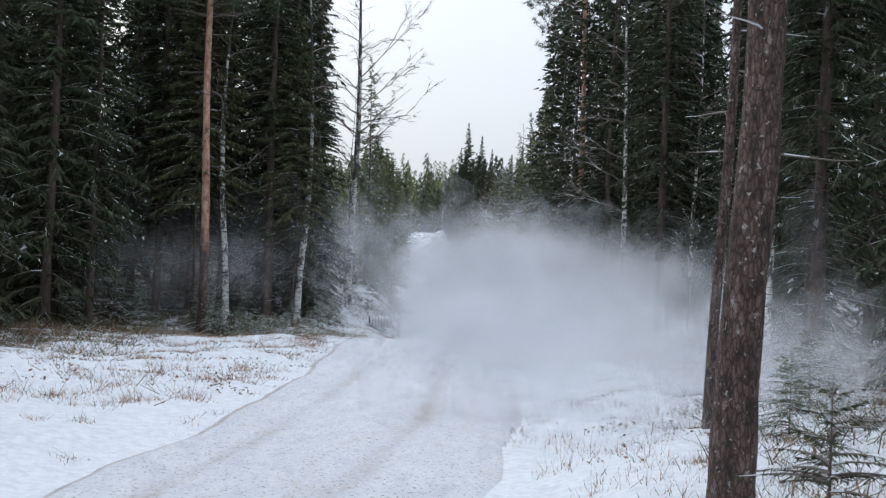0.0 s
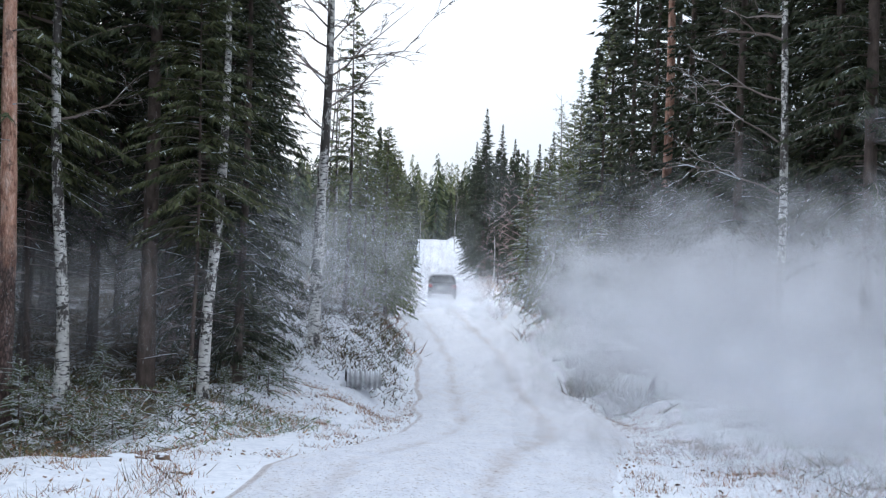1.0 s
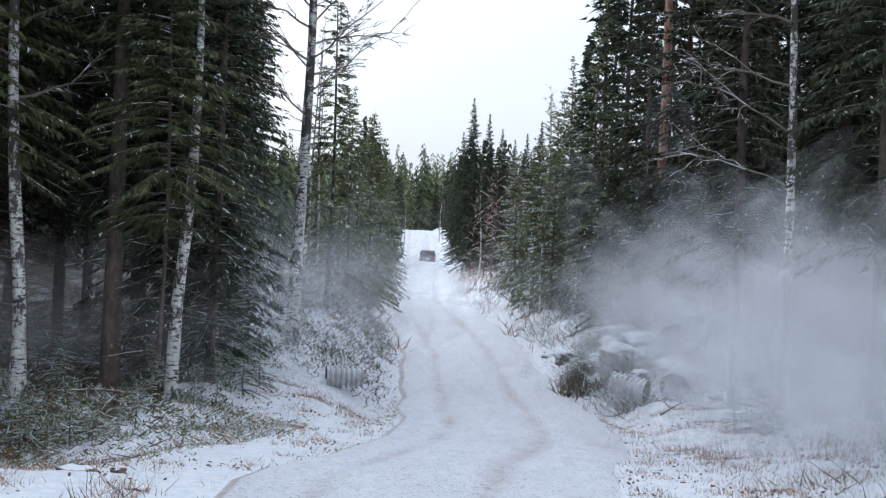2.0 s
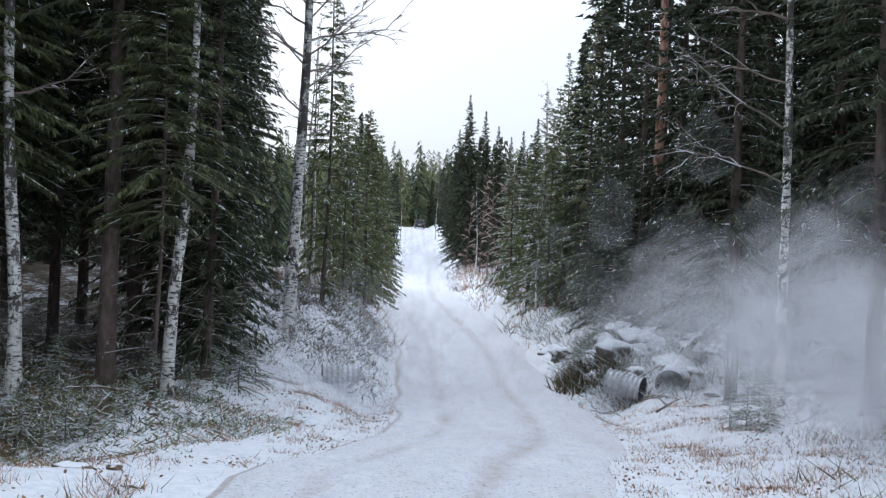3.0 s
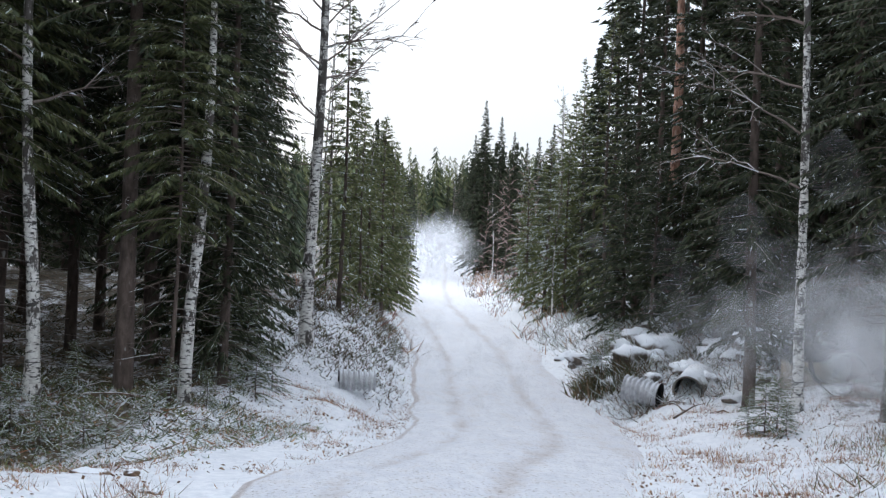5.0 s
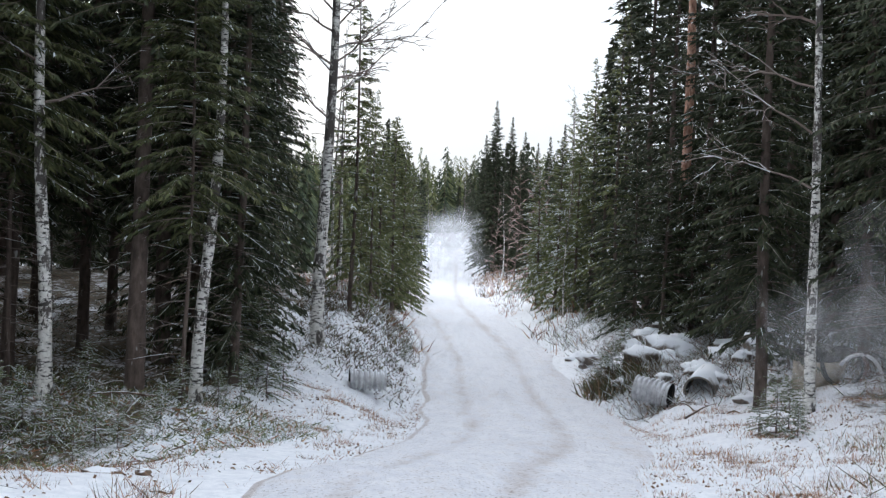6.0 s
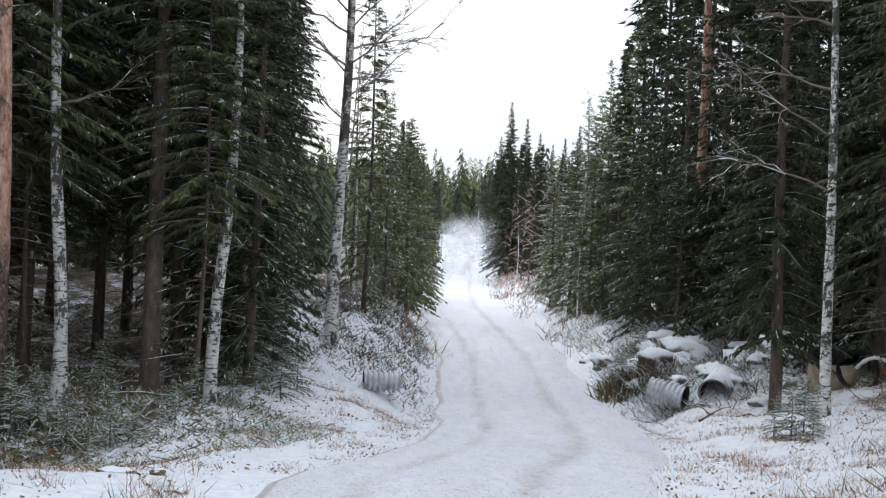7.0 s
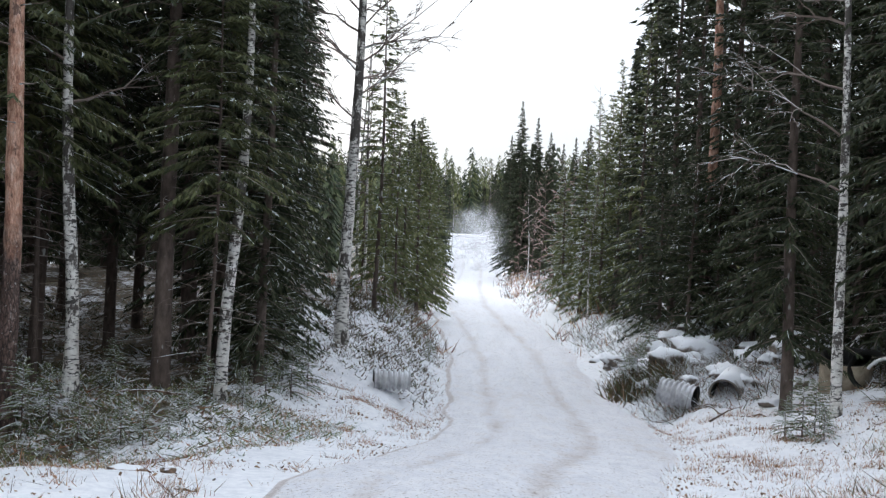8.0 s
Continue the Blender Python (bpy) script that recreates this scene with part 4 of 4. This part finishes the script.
rng = np.random.default_rng(33)
drift = []
for x, y in scatter(240, -9, 0.5, 0, 34, 0.05, 5.0, 34, -1, 0.7) + scatter(330, 2, 14, -6, 36, 0.05, 8.0, 35, 1, 0.7):
    drift += [(x + rng.normal() * 0.22, y + rng.normal() * 0.22) for _ in range(11)]
fallen_leaves(drift, 36)
tufts("heap_brushwood", scatter(800, 4.5, 14, 26.5, 33.5, 0.5, 10, 37, 1, 0.2), 24, 0.16, 0.22, 0.013, [HEATH, TWIG, GRASS, FROST], [0.18, 0.20, 0.16, 0.46], "frosted brushwood and dry stalks over the stones", "shrub", 38, 1.0)
tufts("verge_stalks", scatter(80, -8, 0, 9, 25, 0.3, 4.0, 39, -1, 0.8) + scatter(120, 2, 13, 9, 25, 0.3, 6.0, 40, 1, 0.8), 34, 0.13, 0.11, 0.0045, [LEAF, GRASS], [0.6, 0.4], "low clumps of dark brown stalks in the snow", "shrub", 41, 0.7)
sapling = plant(spruce(1.5, 0.08, 0.62, 0.03, 61, 0.20, SAPLING, 80, 0.12, False, "knee-high young spruce dusted with snow", size=0.12, width=0.011), -6.15, 17.20, 0, 0.9)
for x, y, turn, size in [(-5.88, 17.60, 40, 0.75), (-5.24, 17.00, 100, 0.6), (-4.63, 16.00, 160, 0.5), (-4.61, 17.00, 220, 0.55), (-4.18, 16.60, 280, 0.42), (-6.63, 17.80, 340, 1.0),
                         (-3.88, 18.00, 20, 0.5), (-3.90, 17.00, 80, 0.35), (-3.34, 20.00, 140, 0.5), (-3.10, 21.00, 200, 0.7), (-2.83, 22.50, 260, 0.8), (-2.68, 24.00, 320, 0.8), (-3.87, 19.50, 10, 0.6),
                         (-5.45, 19.50, 60, 0.6), (-3.58, 23.00, 120, 1.2), (-3.21, 24.00, 180, 1.3), (-0.26, 33.00, 60, 0.5),
                         (5.19, 30.00, 240, 0.85), (4.98, 30.50, 300, 0.7), (5.75, 31.50, 0, 0.8), (6.50, 20.40, 60, 0.85), (6.85, 20.80, 120, 0.8), (6.25, 20.60, 200, 0.6), (6.62, 19.60, 120, 0.5), (10.37, 27.00, 180, 1.2),
                         (8.98, 32.00, 180, 1.2), (8.38, 34.00, 18, 1.1), (3.0, -7.2, 0, 0.42), (4.6, -4.6, 50, 0.8), (5.6, -2.5, 10, 0.9), (4.2, -7.0, 70, 0.6), (6.4, 0.5, 130, 0.6), (5.4, 2.6, 190, 0.5), (7.6, 2.0, 250, 0.8), (-8.3, 17.0, 5, 0.9), (-9.5, 18.6, 95, 1.2), (-7.4, 15.2, 185, 0.6), (-10.4, 16.5, 275, 1.0)]:
    replant(sapling, x, y, turn, size)
for ob in list(scene.objects):
    if ob.name.startswith("spruce_tree") and ob["label"].startswith("knee"):
        ob.name, ob["group"] = "spruce_sapling", "young spruces of the undergrowth"


dark_one = plant(spruce(1.35, 0.1, 0.6, 0.035, 62, 0.02, NEEDLE, 120, 0.12, False, "dark young spruce standing at the path", size=0.11, width=0.006), 2.25, -12.1, 30, 1.1)
dark_one.name = "spruce_sapling"
tufts("edge_grass", scatter(240, -10, 4, -4, 60, -0.12, 0.35, 51, -1, 0.5) + scatter(260, -3, 8, -4, 60, -0.12, 0.4, 52, 1, 0.5), 16, 0.09, 0.12, 0.005, [GRASS, LEAF, FROST], [0.5, 0.25, 0.25], "short dry grass along the edge of the road", "grass", 53, 0.8)
tufts("stone_heather", scatter(420, 5.0, 10.5, 27.8, 33.5, 0.6, 7, 54, 1, 0.1), 26, 0.22, 0.2, 0.013, [HEATH, TWIG, LEAF, FROST], [0.18, 0.18, 0.18, 0.46], "brown heather and twigs growing between the stones", "shrub", 55, 0.9)


# ---- the heap of stones and pipes, and the culverts ----
def stone(size, seed, mat=None):
    rng = np.random.default_rng(seed)
    bm = bmesh.new()
    bmesh.ops.create_icosphere(bm, subdivisions=3, radius=1.0)
    off = Vector(rng.uniform(0, 50, 3))
    for v in bm.verts:
        n = noise.noise(v.co * 1.2 + off) * 0.6 + noise.noise(v.co * 2.7 + off) * 0.28 + noise.noise(v.co * 6.0 + off) * 0.12
        v.co = Vector(v.co) * (1 + n)
        v.co = Vector((v.co.x * size[0], v.co.y * size[1], v.co.z * size[2]))
    ob = part("stone", bm, mat or ROCK, shade=True)
    return tagged(ob, "rough boulder capped with snow in a roadside heap", "stone", "stones of the roadside heap")


def pipe(name, outer, length, wall, mat, ribs=0, label="", category="pipe", inside=None):
    """A hollow pipe along x, open at both ends; ribs: corrugations; inside: painted shade of the bore."""
    bm = bmesh.new()
    n, k = 28, max(2, ribs * 6 + 1)
    rings = []
    prof = []
    for i in range(k):
        u = i / (k - 1)
        prof.append((u * length - length / 2, outer + (0.034 * math.cos(2 * math.pi * u * ribs) if ribs else 0.0)))
    prof += [(x, r - wall) for x, r in reversed(prof)]
    for x, r in prof:
        rings.append([bm.verts.new((x, r * math.cos(2 * math.pi * j / n), r * math.sin(2 * math.pi * j / n))) for j in range(n)])
    for i in range(len(rings)):
        a, b = rings[i], rings[(i + 1) % len(rings)]
        for j in range(n):
            face = bm.faces.new((a[j], a[(j + 1) % n], b[(j + 1) % n], b[j]))
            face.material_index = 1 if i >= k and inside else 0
    return tagged(part(name, bm, [mat, inside or mat], shade=True), label, category)


def lay(ob, x, y, z, lift, rx, ry, rz):
    """Rests a thing on the ground, or a little above it where it leans on the heap."""
    ob.matrix_basis = pose(x, y, min(max(z, height(x, y) + lift * 0.7), height(x, y) + lift), rx, ry, rz)


for k, (x, y, z, s) in enumerate([
    (6.01, 31.50, 0.13, (0.5, 0.5, 0.36)), (6.66, 32.50, 0.47, (0.65, 0.6, 0.42)), (7.40, 33.00, 0.50, (0.7, 0.6, 0.45)), (6.57, 30.50, 0.03, (0.42, 0.45, 0.34)), (7.39, 31.50, 0.20, (0.5, 0.5, 0.4)),
    (5.43, 29.50, -0.15, (0.36, 0.4, 0.25)), (8.30, 30.00, 0.16, (0.45, 0.5, 0.34)), (8.25, 28.50, 0.02, (0.4, 0.4, 0.3)), (7.50, 27.50, -0.18, (0.36, 0.4, 0.26)), (6.20, 28.20, -0.35, (0.3, 0.35, 0.22)),
    (7.05, 28.50, -0.1, (0.5, 0.45, 0.32)), (9.46, 30.00, 0.44, (0.55, 0.6, 0.5)), (9.54, 31.50, 0.61, (0.7, 0.6, 0.55)), (10.38, 31.50, 0.70, (0.6, 0.6, 0.5)), (10.51, 30.50, 0.59, (0.5, 0.5, 0.42)),
    (5.24, 33.00, 0.01, (0.5, 0.5, 0.3)), (5.03, 35.00, 0.11, (0.45, 0.5, 0.28)), (8.27, 26.50, -0.15, (0.35, 0.35, 0.25)), (7.55, 26.00, -0.25, (0.25, 0.3, 0.2)), (10.35, 28.00, 0.32, (0.4, 0.4, 0.35)),
    (9.25, 28.20, 0.3, (0.8, 0.6, 0.75)), (10.1, 27.4, 0.3, (0.55, 0.5, 0.7)), (8.55, 28.9, 0.3, (0.6, 0.5, 0.6)), (6.15, 30.2, 0.2, (0.75, 0.6, 0.5)), (7.0, 30.9, 0.3, (0.9, 0.6, 0.6)), (7.9, 29.3, 0.2, (0.6, 0.5, 0.42)), (5.6, 30.8, 0.1, (0.6, 0.5, 0.42)),
]):
    g = height(x, y)
    s = tuple(v * 0.85 for v in s)
    stone(s, 200 + k).matrix_basis = pose(x, y, g - s[2] * 0.2, 0, 0, k * 53)
for k, (x, y, s) in enumerate([(-3.60, 13.60, (0.20, 0.14, 0.075)), (-3.02, 13.20, (0.10, 0.08, 0.05)), (-2.58, 12.20, (0.13, 0.09, 0.03)), (-4.84, 14.00, (0.12, 0.1, 0.05))]):
    ob = stone(s, 240 + k, LOG)
    tagged(ob, "small reddish-brown stone lying in the snow", "stone", "small stones in the verge")
    ob.matrix_basis = pose(x, y, height(x, y) + s[2] * 0.5, 0, 0, k * 70)

pipe("culvert_pipe", 0.23, 0.85, 0.02, GALV, 7, "ribbed grey steel culvert end under the road bank", "culvert", BORE_SHADE).matrix_basis = pose(-1.05, 27.00, -0.44, 0, 0, 8)
pipe("culvert_pipe", 0.28, 0.85, 0.02, GALV, 7, "ribbed grey steel culvert end beside stones", "culvert", BORE_SHADE).matrix_basis = pose(5.66, 27.00, -0.44, 0, 8, -30)
lay(pipe("concrete_pipe", 0.38, 1.1, 0.06, PIPE_SNOW, 0, "snow-capped concrete pipe lying open in the heap", "pipe", BORE_SHADE), 7.02, 27.60, -0.3, 0.03, 0, 12, -118)
lay(pipe("well_ring", 0.56, 0.85, 0.08, CONCRETE, 0, "tan concrete well ring standing tilted among stones", "well ring", BORE_SHADE), 9.02, 25.50, 0.09, 0.42, 0, 71, 76)
lay(pipe("steel_drum", 0.42, 1.0, 0.02, RUST, 3, "rusted brown steel drum tipped on its side", "drum", BORE_SHADE), 9.44, 25.00, 0.27, 0.40, 0, 10, 60)


def bent_pipe():
    pts = [((-0.1 + 0.55 * math.cos(a), 0, 0.62 * math.sin(a)), 0.035) for a in np.linspace(0.15, 2.6, 16)]
    v, f = tubes([pts], 10)
    ob = mesh_object("bent_pipe", v, f, WHITE_PIPE, shade=True)
    return tagged(ob, "bent white plastic pipe arching out of the snow", "pipe")


bent_pipe().matrix_basis = pose(9.23, 23.50, 0.26, 0, 10, 10)


def brush_stick(path, r, label="bare fallen branch lying on the snow"):
    n = len(path)
    v, f = tubes([[(p, r * (1 - 0.7 * i / (n - 1))) for i, p in enumerate(path)]], 6)
    return tagged(mesh_object("fallen_branch", v, f, LOG, shade=True), label, "branch", "fallen branches")


rng = np.random.default_rng(77)
for k in range(54):
    x, y = (rng.uniform(5.2, 12), rng.uniform(24, 31)) if k < 40 else (rng.uniform(-7, -3.5), rng.uniform(14, 21))
    a, L = rng.uniform(0, 6.28), rng.uniform(0.6, 1.8)
    pts = []
    for s in np.linspace(0, 1, 6):
        px, py = x + math.cos(a) * L * s + 0.06 * math.sin(5 * s + k), y + math.sin(a) * L * s
        pts.append((px, py, height(px, py) + 0.02 + (0.25 * s if k % 3 == 0 else 0.05 * math.sin(9 * s))))
    brush_stick(pts, rng.uniform(0.012, 0.03))


# ---- the car ----
def rally_car():
    """A dark hatchback, nose to +y."""
    car = tagged(new("car"), "dark hatchback speeding away in a trail of snow powder", "car")
    W, prof = 0.86, [(-1.95, 0.32), (-2.0, 0.55), (-1.93, 0.86), (-1.75, 0.98), (-1.5, 1.38), (-1.2, 1.45), (-0.1, 1.46), (0.35, 1.36), (0.95, 0.96), (1.75, 0.84), (1.98, 0.62), (1.95, 0.30)]
    bm = bmesh.new()
    rows = []
    for side in (-1.0, -0.93, 0.93, 1.0):
        row = []
        for y, z in prof:
            w = W * (1 - 0.16 * max(0.0, (z - 0.9) / 0.55))
            inset = 0.0 if abs(side) < 0.95 else 0.06
            row.append(bm.verts.new((side * w, y * (1 - inset * 0.4), 0.30 + (z - 0.30) * (1 - inset * (1 if z > 0.5 else 0)))))
        rows.append(row)
    for a, b in zip(rows, rows[1:]):
        for i in range(len(prof)):
            j = (i + 1) % len(prof)
            bm.faces.new((a[i], a[j], b[j], b[i]))
    bm.faces.new(rows[0])
    bm.faces.new(list(reversed(rows[-1])))
    part("body", bm, CAR_PAINT, car)

    def panel(name, pts, mat, thick, way, label=""):
        bm = bmesh.new()
        a = [bm.verts.new(p) for p in pts]
        b = [bm.verts.new(Vector(p) + Vector(way) * thick) for p in pts]
        n = len(pts)
        bm.faces.new(a)
        bm.faces.new(list(reversed(b)))
        for i in range(n):
            bm.faces.new((a[i], b[i], b[(i + 1) % n], a[(i + 1) % n]))
        return part(name, bm, mat, car, label)

    panel("rear_window", [(-0.62, -1.77, 1.02), (0.62, -1.77, 1.02), (0.55, -1.55, 1.34), (-0.55, -1.55, 1.34)], GLASS, 0.03, (0, -1, 0.6))
    panel("windscreen", [(-0.66, 0.93, 1.0), (0.66, 0.93, 1.0), (0.58, 0.40, 1.34), (-0.58, 0.40, 1.34)], GLASS, 0.03, (0, 0.6, 1))
    for s in (-1, 1):
        panel("side_window", [(s * 0.835, -1.4, 0.98), (s * 0.835, 0.75, 0.98), (s * 0.77, 0.3, 1.32), (s * 0.77, -1.3, 1.32)], GLASS, 0.03, (s, 0, 0))
        panel("tail_light", [(s * 0.60, -1.97, 0.72), (s * 0.82, -1.97, 0.72), (s * 0.82, -1.95, 0.90), (s * 0.66, -1.95, 0.90)], LAMP, 0.03, (0, -1, 0), "red tail light")
        for y in (-1.25, 1.3):
            bm = bmesh.new()
            bmesh.ops.create_cone(bm, cap_ends=True, segments=24, radius1=0.31, radius2=0.31, depth=0.2, matrix=Matrix.Rotation(radians(90), 4, "Y"))
            bmesh.ops.bevel(bm, geom=[e for e in bm.edges if abs(e.verts[0].co.x - e.verts[1].co.x) < 0.01], offset=0.03, segments=2, affect="EDGES")
            wheel = part("wheel", bm, TYRE, car, "black snow tyre")
            wheel.matrix_basis = pose(s * 0.76, y, 0.31)
            bm = bmesh.new()
            bmesh.ops.create_cone(bm, cap_ends=True, segments=20, radius1=0.2, radius2=0.17, depth=0.06, matrix=Matrix.Rotation(radians(90) * s, 4, "Y"))
            part("rim", bm, RIM, wheel).matrix_basis = pose(s * 0.10, 0, 0)
    panel("bumper", [(-0.80, -2.0, 0.34), (0.80, -2.0, 0.34), (0.80, -2.0, 0.56), (-0.80, -2.0, 0.56)], TYRE, 0.06, (0, -1, 0))
    panel("licence_plate", [(-0.26, -1.985, 0.62), (0.26, -1.985, 0.62), (0.26, -1.985, 0.73), (-0.26, -1.985, 0.73)], PLATE, 0.03, (0, -1, 0))
    panel("spoiler", [(-0.6, -1.62, 1.42), (0.6, -1.62, 1.42), (0.6, -1.30, 1.47), (-0.6, -1.30, 1.47)], CAR_PAINT, 0.03, (0, 0, 1))
    return car


def on_road(y, side=0.0):
    """A point of the road's middle at y, and the heading and slope there."""
    x, z = float(glide(ROAD_Y, ROAD_X, y)) + side, float(glide(ROAD_Y, ROAD_Z, y))
    dx = (float(glide(ROAD_Y, ROAD_X, y + 1)) - float(glide(ROAD_Y, ROAD_X, y - 1))) / 2
    dz = (float(glide(ROAD_Y, ROAD_Z, y + 1)) - float(glide(ROAD_Y, ROAD_Z, y - 1))) / 2
    return x, y, z + 0.06, math.degrees(math.atan(dz)), math.degrees(-math.atan(dx))


CAR = rally_car()
CAR_WAY = [(0.0, 46.0), (0.4, 55.0), (0.8, 64.0), (1.0, 70.0), (1.2, 79.0), (1.6, 103.0), (2.4, 150.0), (3.0, 195.0), (3.5, 236.0), (4.2, 280.0), (8.0, 410.0)]


# ---- snow powder whirled up behind the car ----
MOVES = []


def powder_cloud(name, lumps_n, size, radius, seed, mat, fine=1):
    """A cloud of powder built of many overlapping thin lumps."""
    rng = np.random.default_rng(seed)
    ball = bmesh.new()
    bmesh.ops.create_icosphere(ball, subdivisions=fine, radius=1.0)
    bv = np.array([v.co[:] for v in ball.verts])
    bf = np.array([[v.index for v in f.verts] for f in ball.faces])
    ball.free()
    V, F = [], []
    for k in range(lumps_n):
        c = rng.normal(size=3) * np.array(size)
        far_out = np.exp(-0.16 * ((c / np.array(size)) ** 2).sum())
        r = radius * (0.4 + 0.75 * far_out) * rng.uniform(0.6, 1.3) * rng.uniform(0.7, 1.3, 3)
        w = rng.normal(size=(3, 3)) * 1.6
        bump = 1 + 0.16 * np.sin(bv @ w[0] + k) + 0.12 * np.sin(bv @ w[1] * 2 + 2 * k) + 0.07 * np.sin(bv @ w[2] * 4 + k)
        F.append(bf + len(bv) * k)
        V.append(c + bv * r * bump[:, None])
    return mesh_object(name, np.concatenate(V), np.concatenate(F), mat, shade=True)


def cloud(ob, rows, spin):
    tagged(ob, "drifting cloud of white snow powder whirled up from the road", "snow cloud", "clouds of snow powder", "stuff")
    MOVES.append((ob, [(t, pose(x, y, z, 0, 0, spin + t * 5)) for t, x, y, z in rows]))


rng = np.random.default_rng(5)
KINDS = [powder_cloud("snow_cloud", 84, (1.45, 1.9, 0.8), 0.85, 70 + k, POWDER) for k in range(4)]
# the thick of it: blown off the road to the right, then thinning out among the trees
for k in range(40):
    u = (k + 0.5) / 40
    y0 = 14.5 + 22 * u + rng.normal() * 1.0
    x0 = float(glide(ROAD_Y, ROAD_X, y0)) + rng.uniform(0.4, 6.2)
    z0 = float(glide(ROAD_Y, ROAD_Z, y0)) + 0.2 + (2.3 + 0.28 * (x0 - 1)) * rng.random() ** 1.15
    w, s = rng.uniform(0.75, 1.25), rng.normal(size=3)
    ob = KINDS[k] if k < 4 else copy_thing(KINDS[k % 4], pose(0, 0, 0))
    cloud(ob, [(0.0, x0, y0, z0), (1.0, x0 + 3.6 * w, y0 + 0.6, z0), (1.6, x0 + 4.6 * w, y0 + 1.0, z0), (3.0, x0 + 6.8 * w + 1.2 * s[0], y0 + 2 + 1.5 * s[1], z0 * 0.8),
               (4.5, x0 + 8.4 * w + 1.6 * s[0], y0 + 3 + 2 * s[1], z0 * 0.75), (6.0, x0 + 11 * w + 2 * s[0], y0 + 4 + 2 * s[1], z0 * 0.75),
               (8.0, x0 + 18 * w + 2 * s[0], y0 + 5 + 2 * s[1], z0 * 0.75)], k * 47)
# the near end of the bank, low over the verge
for k in range(14):
    y0, x0 = rng.uniform(-3.0, 13.0), rng.uniform(1.4, 5.2)
    z0 = 0.1 + 0.9 * rng.random()
    w = rng.uniform(0.8, 1.3)
    ob = copy_thing(KINDS[k % 4], pose(0, 0, 0))
    cloud(ob, [(0.0, x0, y0, z0), (0.5, x0 + 2.6 * w, y0 + 3.0, z0), (1.0, x0 + 4.2 * w, y0 + 6, z0), (1.6, x0 + 5.0 * w, y0 + 8, z0), (3.0, x0 + 8.0 * w, y0 + 9, z0 - 0.4), (5.0, x0 + 13 * w, y0 + 10, z0 - 0.6), (8.0, x0 + 22 * w, y0 + 11, z0 - 0.8)], k * 41)
# a thin haze that hangs before the trees on both sides
THIN = [powder_cloud("snow_haze", 34, (1.9, 2.3, 0.7), 0.95, 90 + k, POWDER_THIN) for k in range(3)]
for k in range(32):
    left = k < 22
    y0 = rng.uniform(20, 33)
    x0 = rng.uniform(-9.5, -2.5) if left else rng.uniform(5.0, 10.0)
    z0 = rng.uniform(0.8, 3.0) if left else rng.uniform(0.8, 2.2)
    w = rng.uniform(0.7, 1.3)
    go = (0.8, 1.6, 2.6, 4.0) if left else (1.0, 2.5, 9.0, 20.0)
    fall = (-0.4, -3.0, -4.5, -5.0) if left else (0.0, 0.0, -0.3, -1.0)  # the haze settles into the heather
    ob = THIN[k] if k < 3 else copy_thing(THIN[k % 3], pose(0, 0, 0))
    cloud(ob, [(0.0, x0, y0, z0)] + [(t, x0 + g * w, y0 + t, z0 + f) for t, g, f in zip((1.5, 3.0, 5.0, 8.0), go, fall)], k * 29)
# the trail over the far road, low behind the car at first, then rising and thinning slowly
for k in range(9):
    u = (k + 0.5) / 9
    y0 = 50 + 55 * u
    x0, _, z0, _, _ = on_road(y0)
    start = on_road(38 + 7 * u)
    ob = copy_thing(KINDS[k % 4], pose(0, 0, 0))
    cloud(ob, [(0.0, start[0] + 0.6, start[1], start[2] - 0.5), (0.6, start[0] + 0.8, start[1] + 10 + 8 * u, start[2] - 0.2), (1.4, x0 + 0.6, y0, z0 - 0.3), (3.0, x0 + 2.0 + u, y0 + 5, z0 - 1.6), (6.0, x0 + 9, y0 + 8, z0 - 3.4), (8.0, x0 + 17, y0 + 10, z0 - 3.4)], k * 61)
FAINT = [powder_cloud("snow_cloud", 52, (1.45, 1.9, 0.95), 0.95, 120 + k, POWDER_MID) for k in range(2)]
for k in range(14):
    u = (k + 0.5) / 14
    y0 = 74 + 66 * u
    x0, _, z0, _, _ = on_road(y0)
    x1, _, z1, _, _ = on_road(y0 + 14)
    x2, _, z2, _, _ = on_road(y0 + 30)
    start = on_road(40 + 6 * u)
    mid = on_road(66 + 40 * u)
    ob = FAINT[k] if k < 2 else copy_thing(FAINT[k % 2], pose(0, 0, 0))
    cloud(ob, [(0.0, start[0] + 0.8, start[1], start[2] - 0.6), (1.6, mid[0] + 0.3, mid[1], mid[2] - 0.9), (3.2, x0 + 0.2, y0 - 4, z0 - 0.3 + 0.8 * u), (4.4, x0, y0, z0 + 1.0 + 3.0 * rng.random()), (6.0, x1 + 0.1, y0 + 14, z1 + 1.2 + 3.4 * rng.random()), (8.0, x2 + 0.5, y0 + 30, z2 + 1.2 + 3.4 * rng.random())], k * 37)

MOVES.append((CAR, [(t, pose(*on_road(y, 0.25)[:3], on_road(y)[3], 0, on_road(y)[4])) for t, y in CAR_WAY]))
scene.cycles.transparent_max_bounces = 256


# ---- what moves ----
def motions():
    for ob, rows in MOVES:
        walk(ob, rows)


motions()
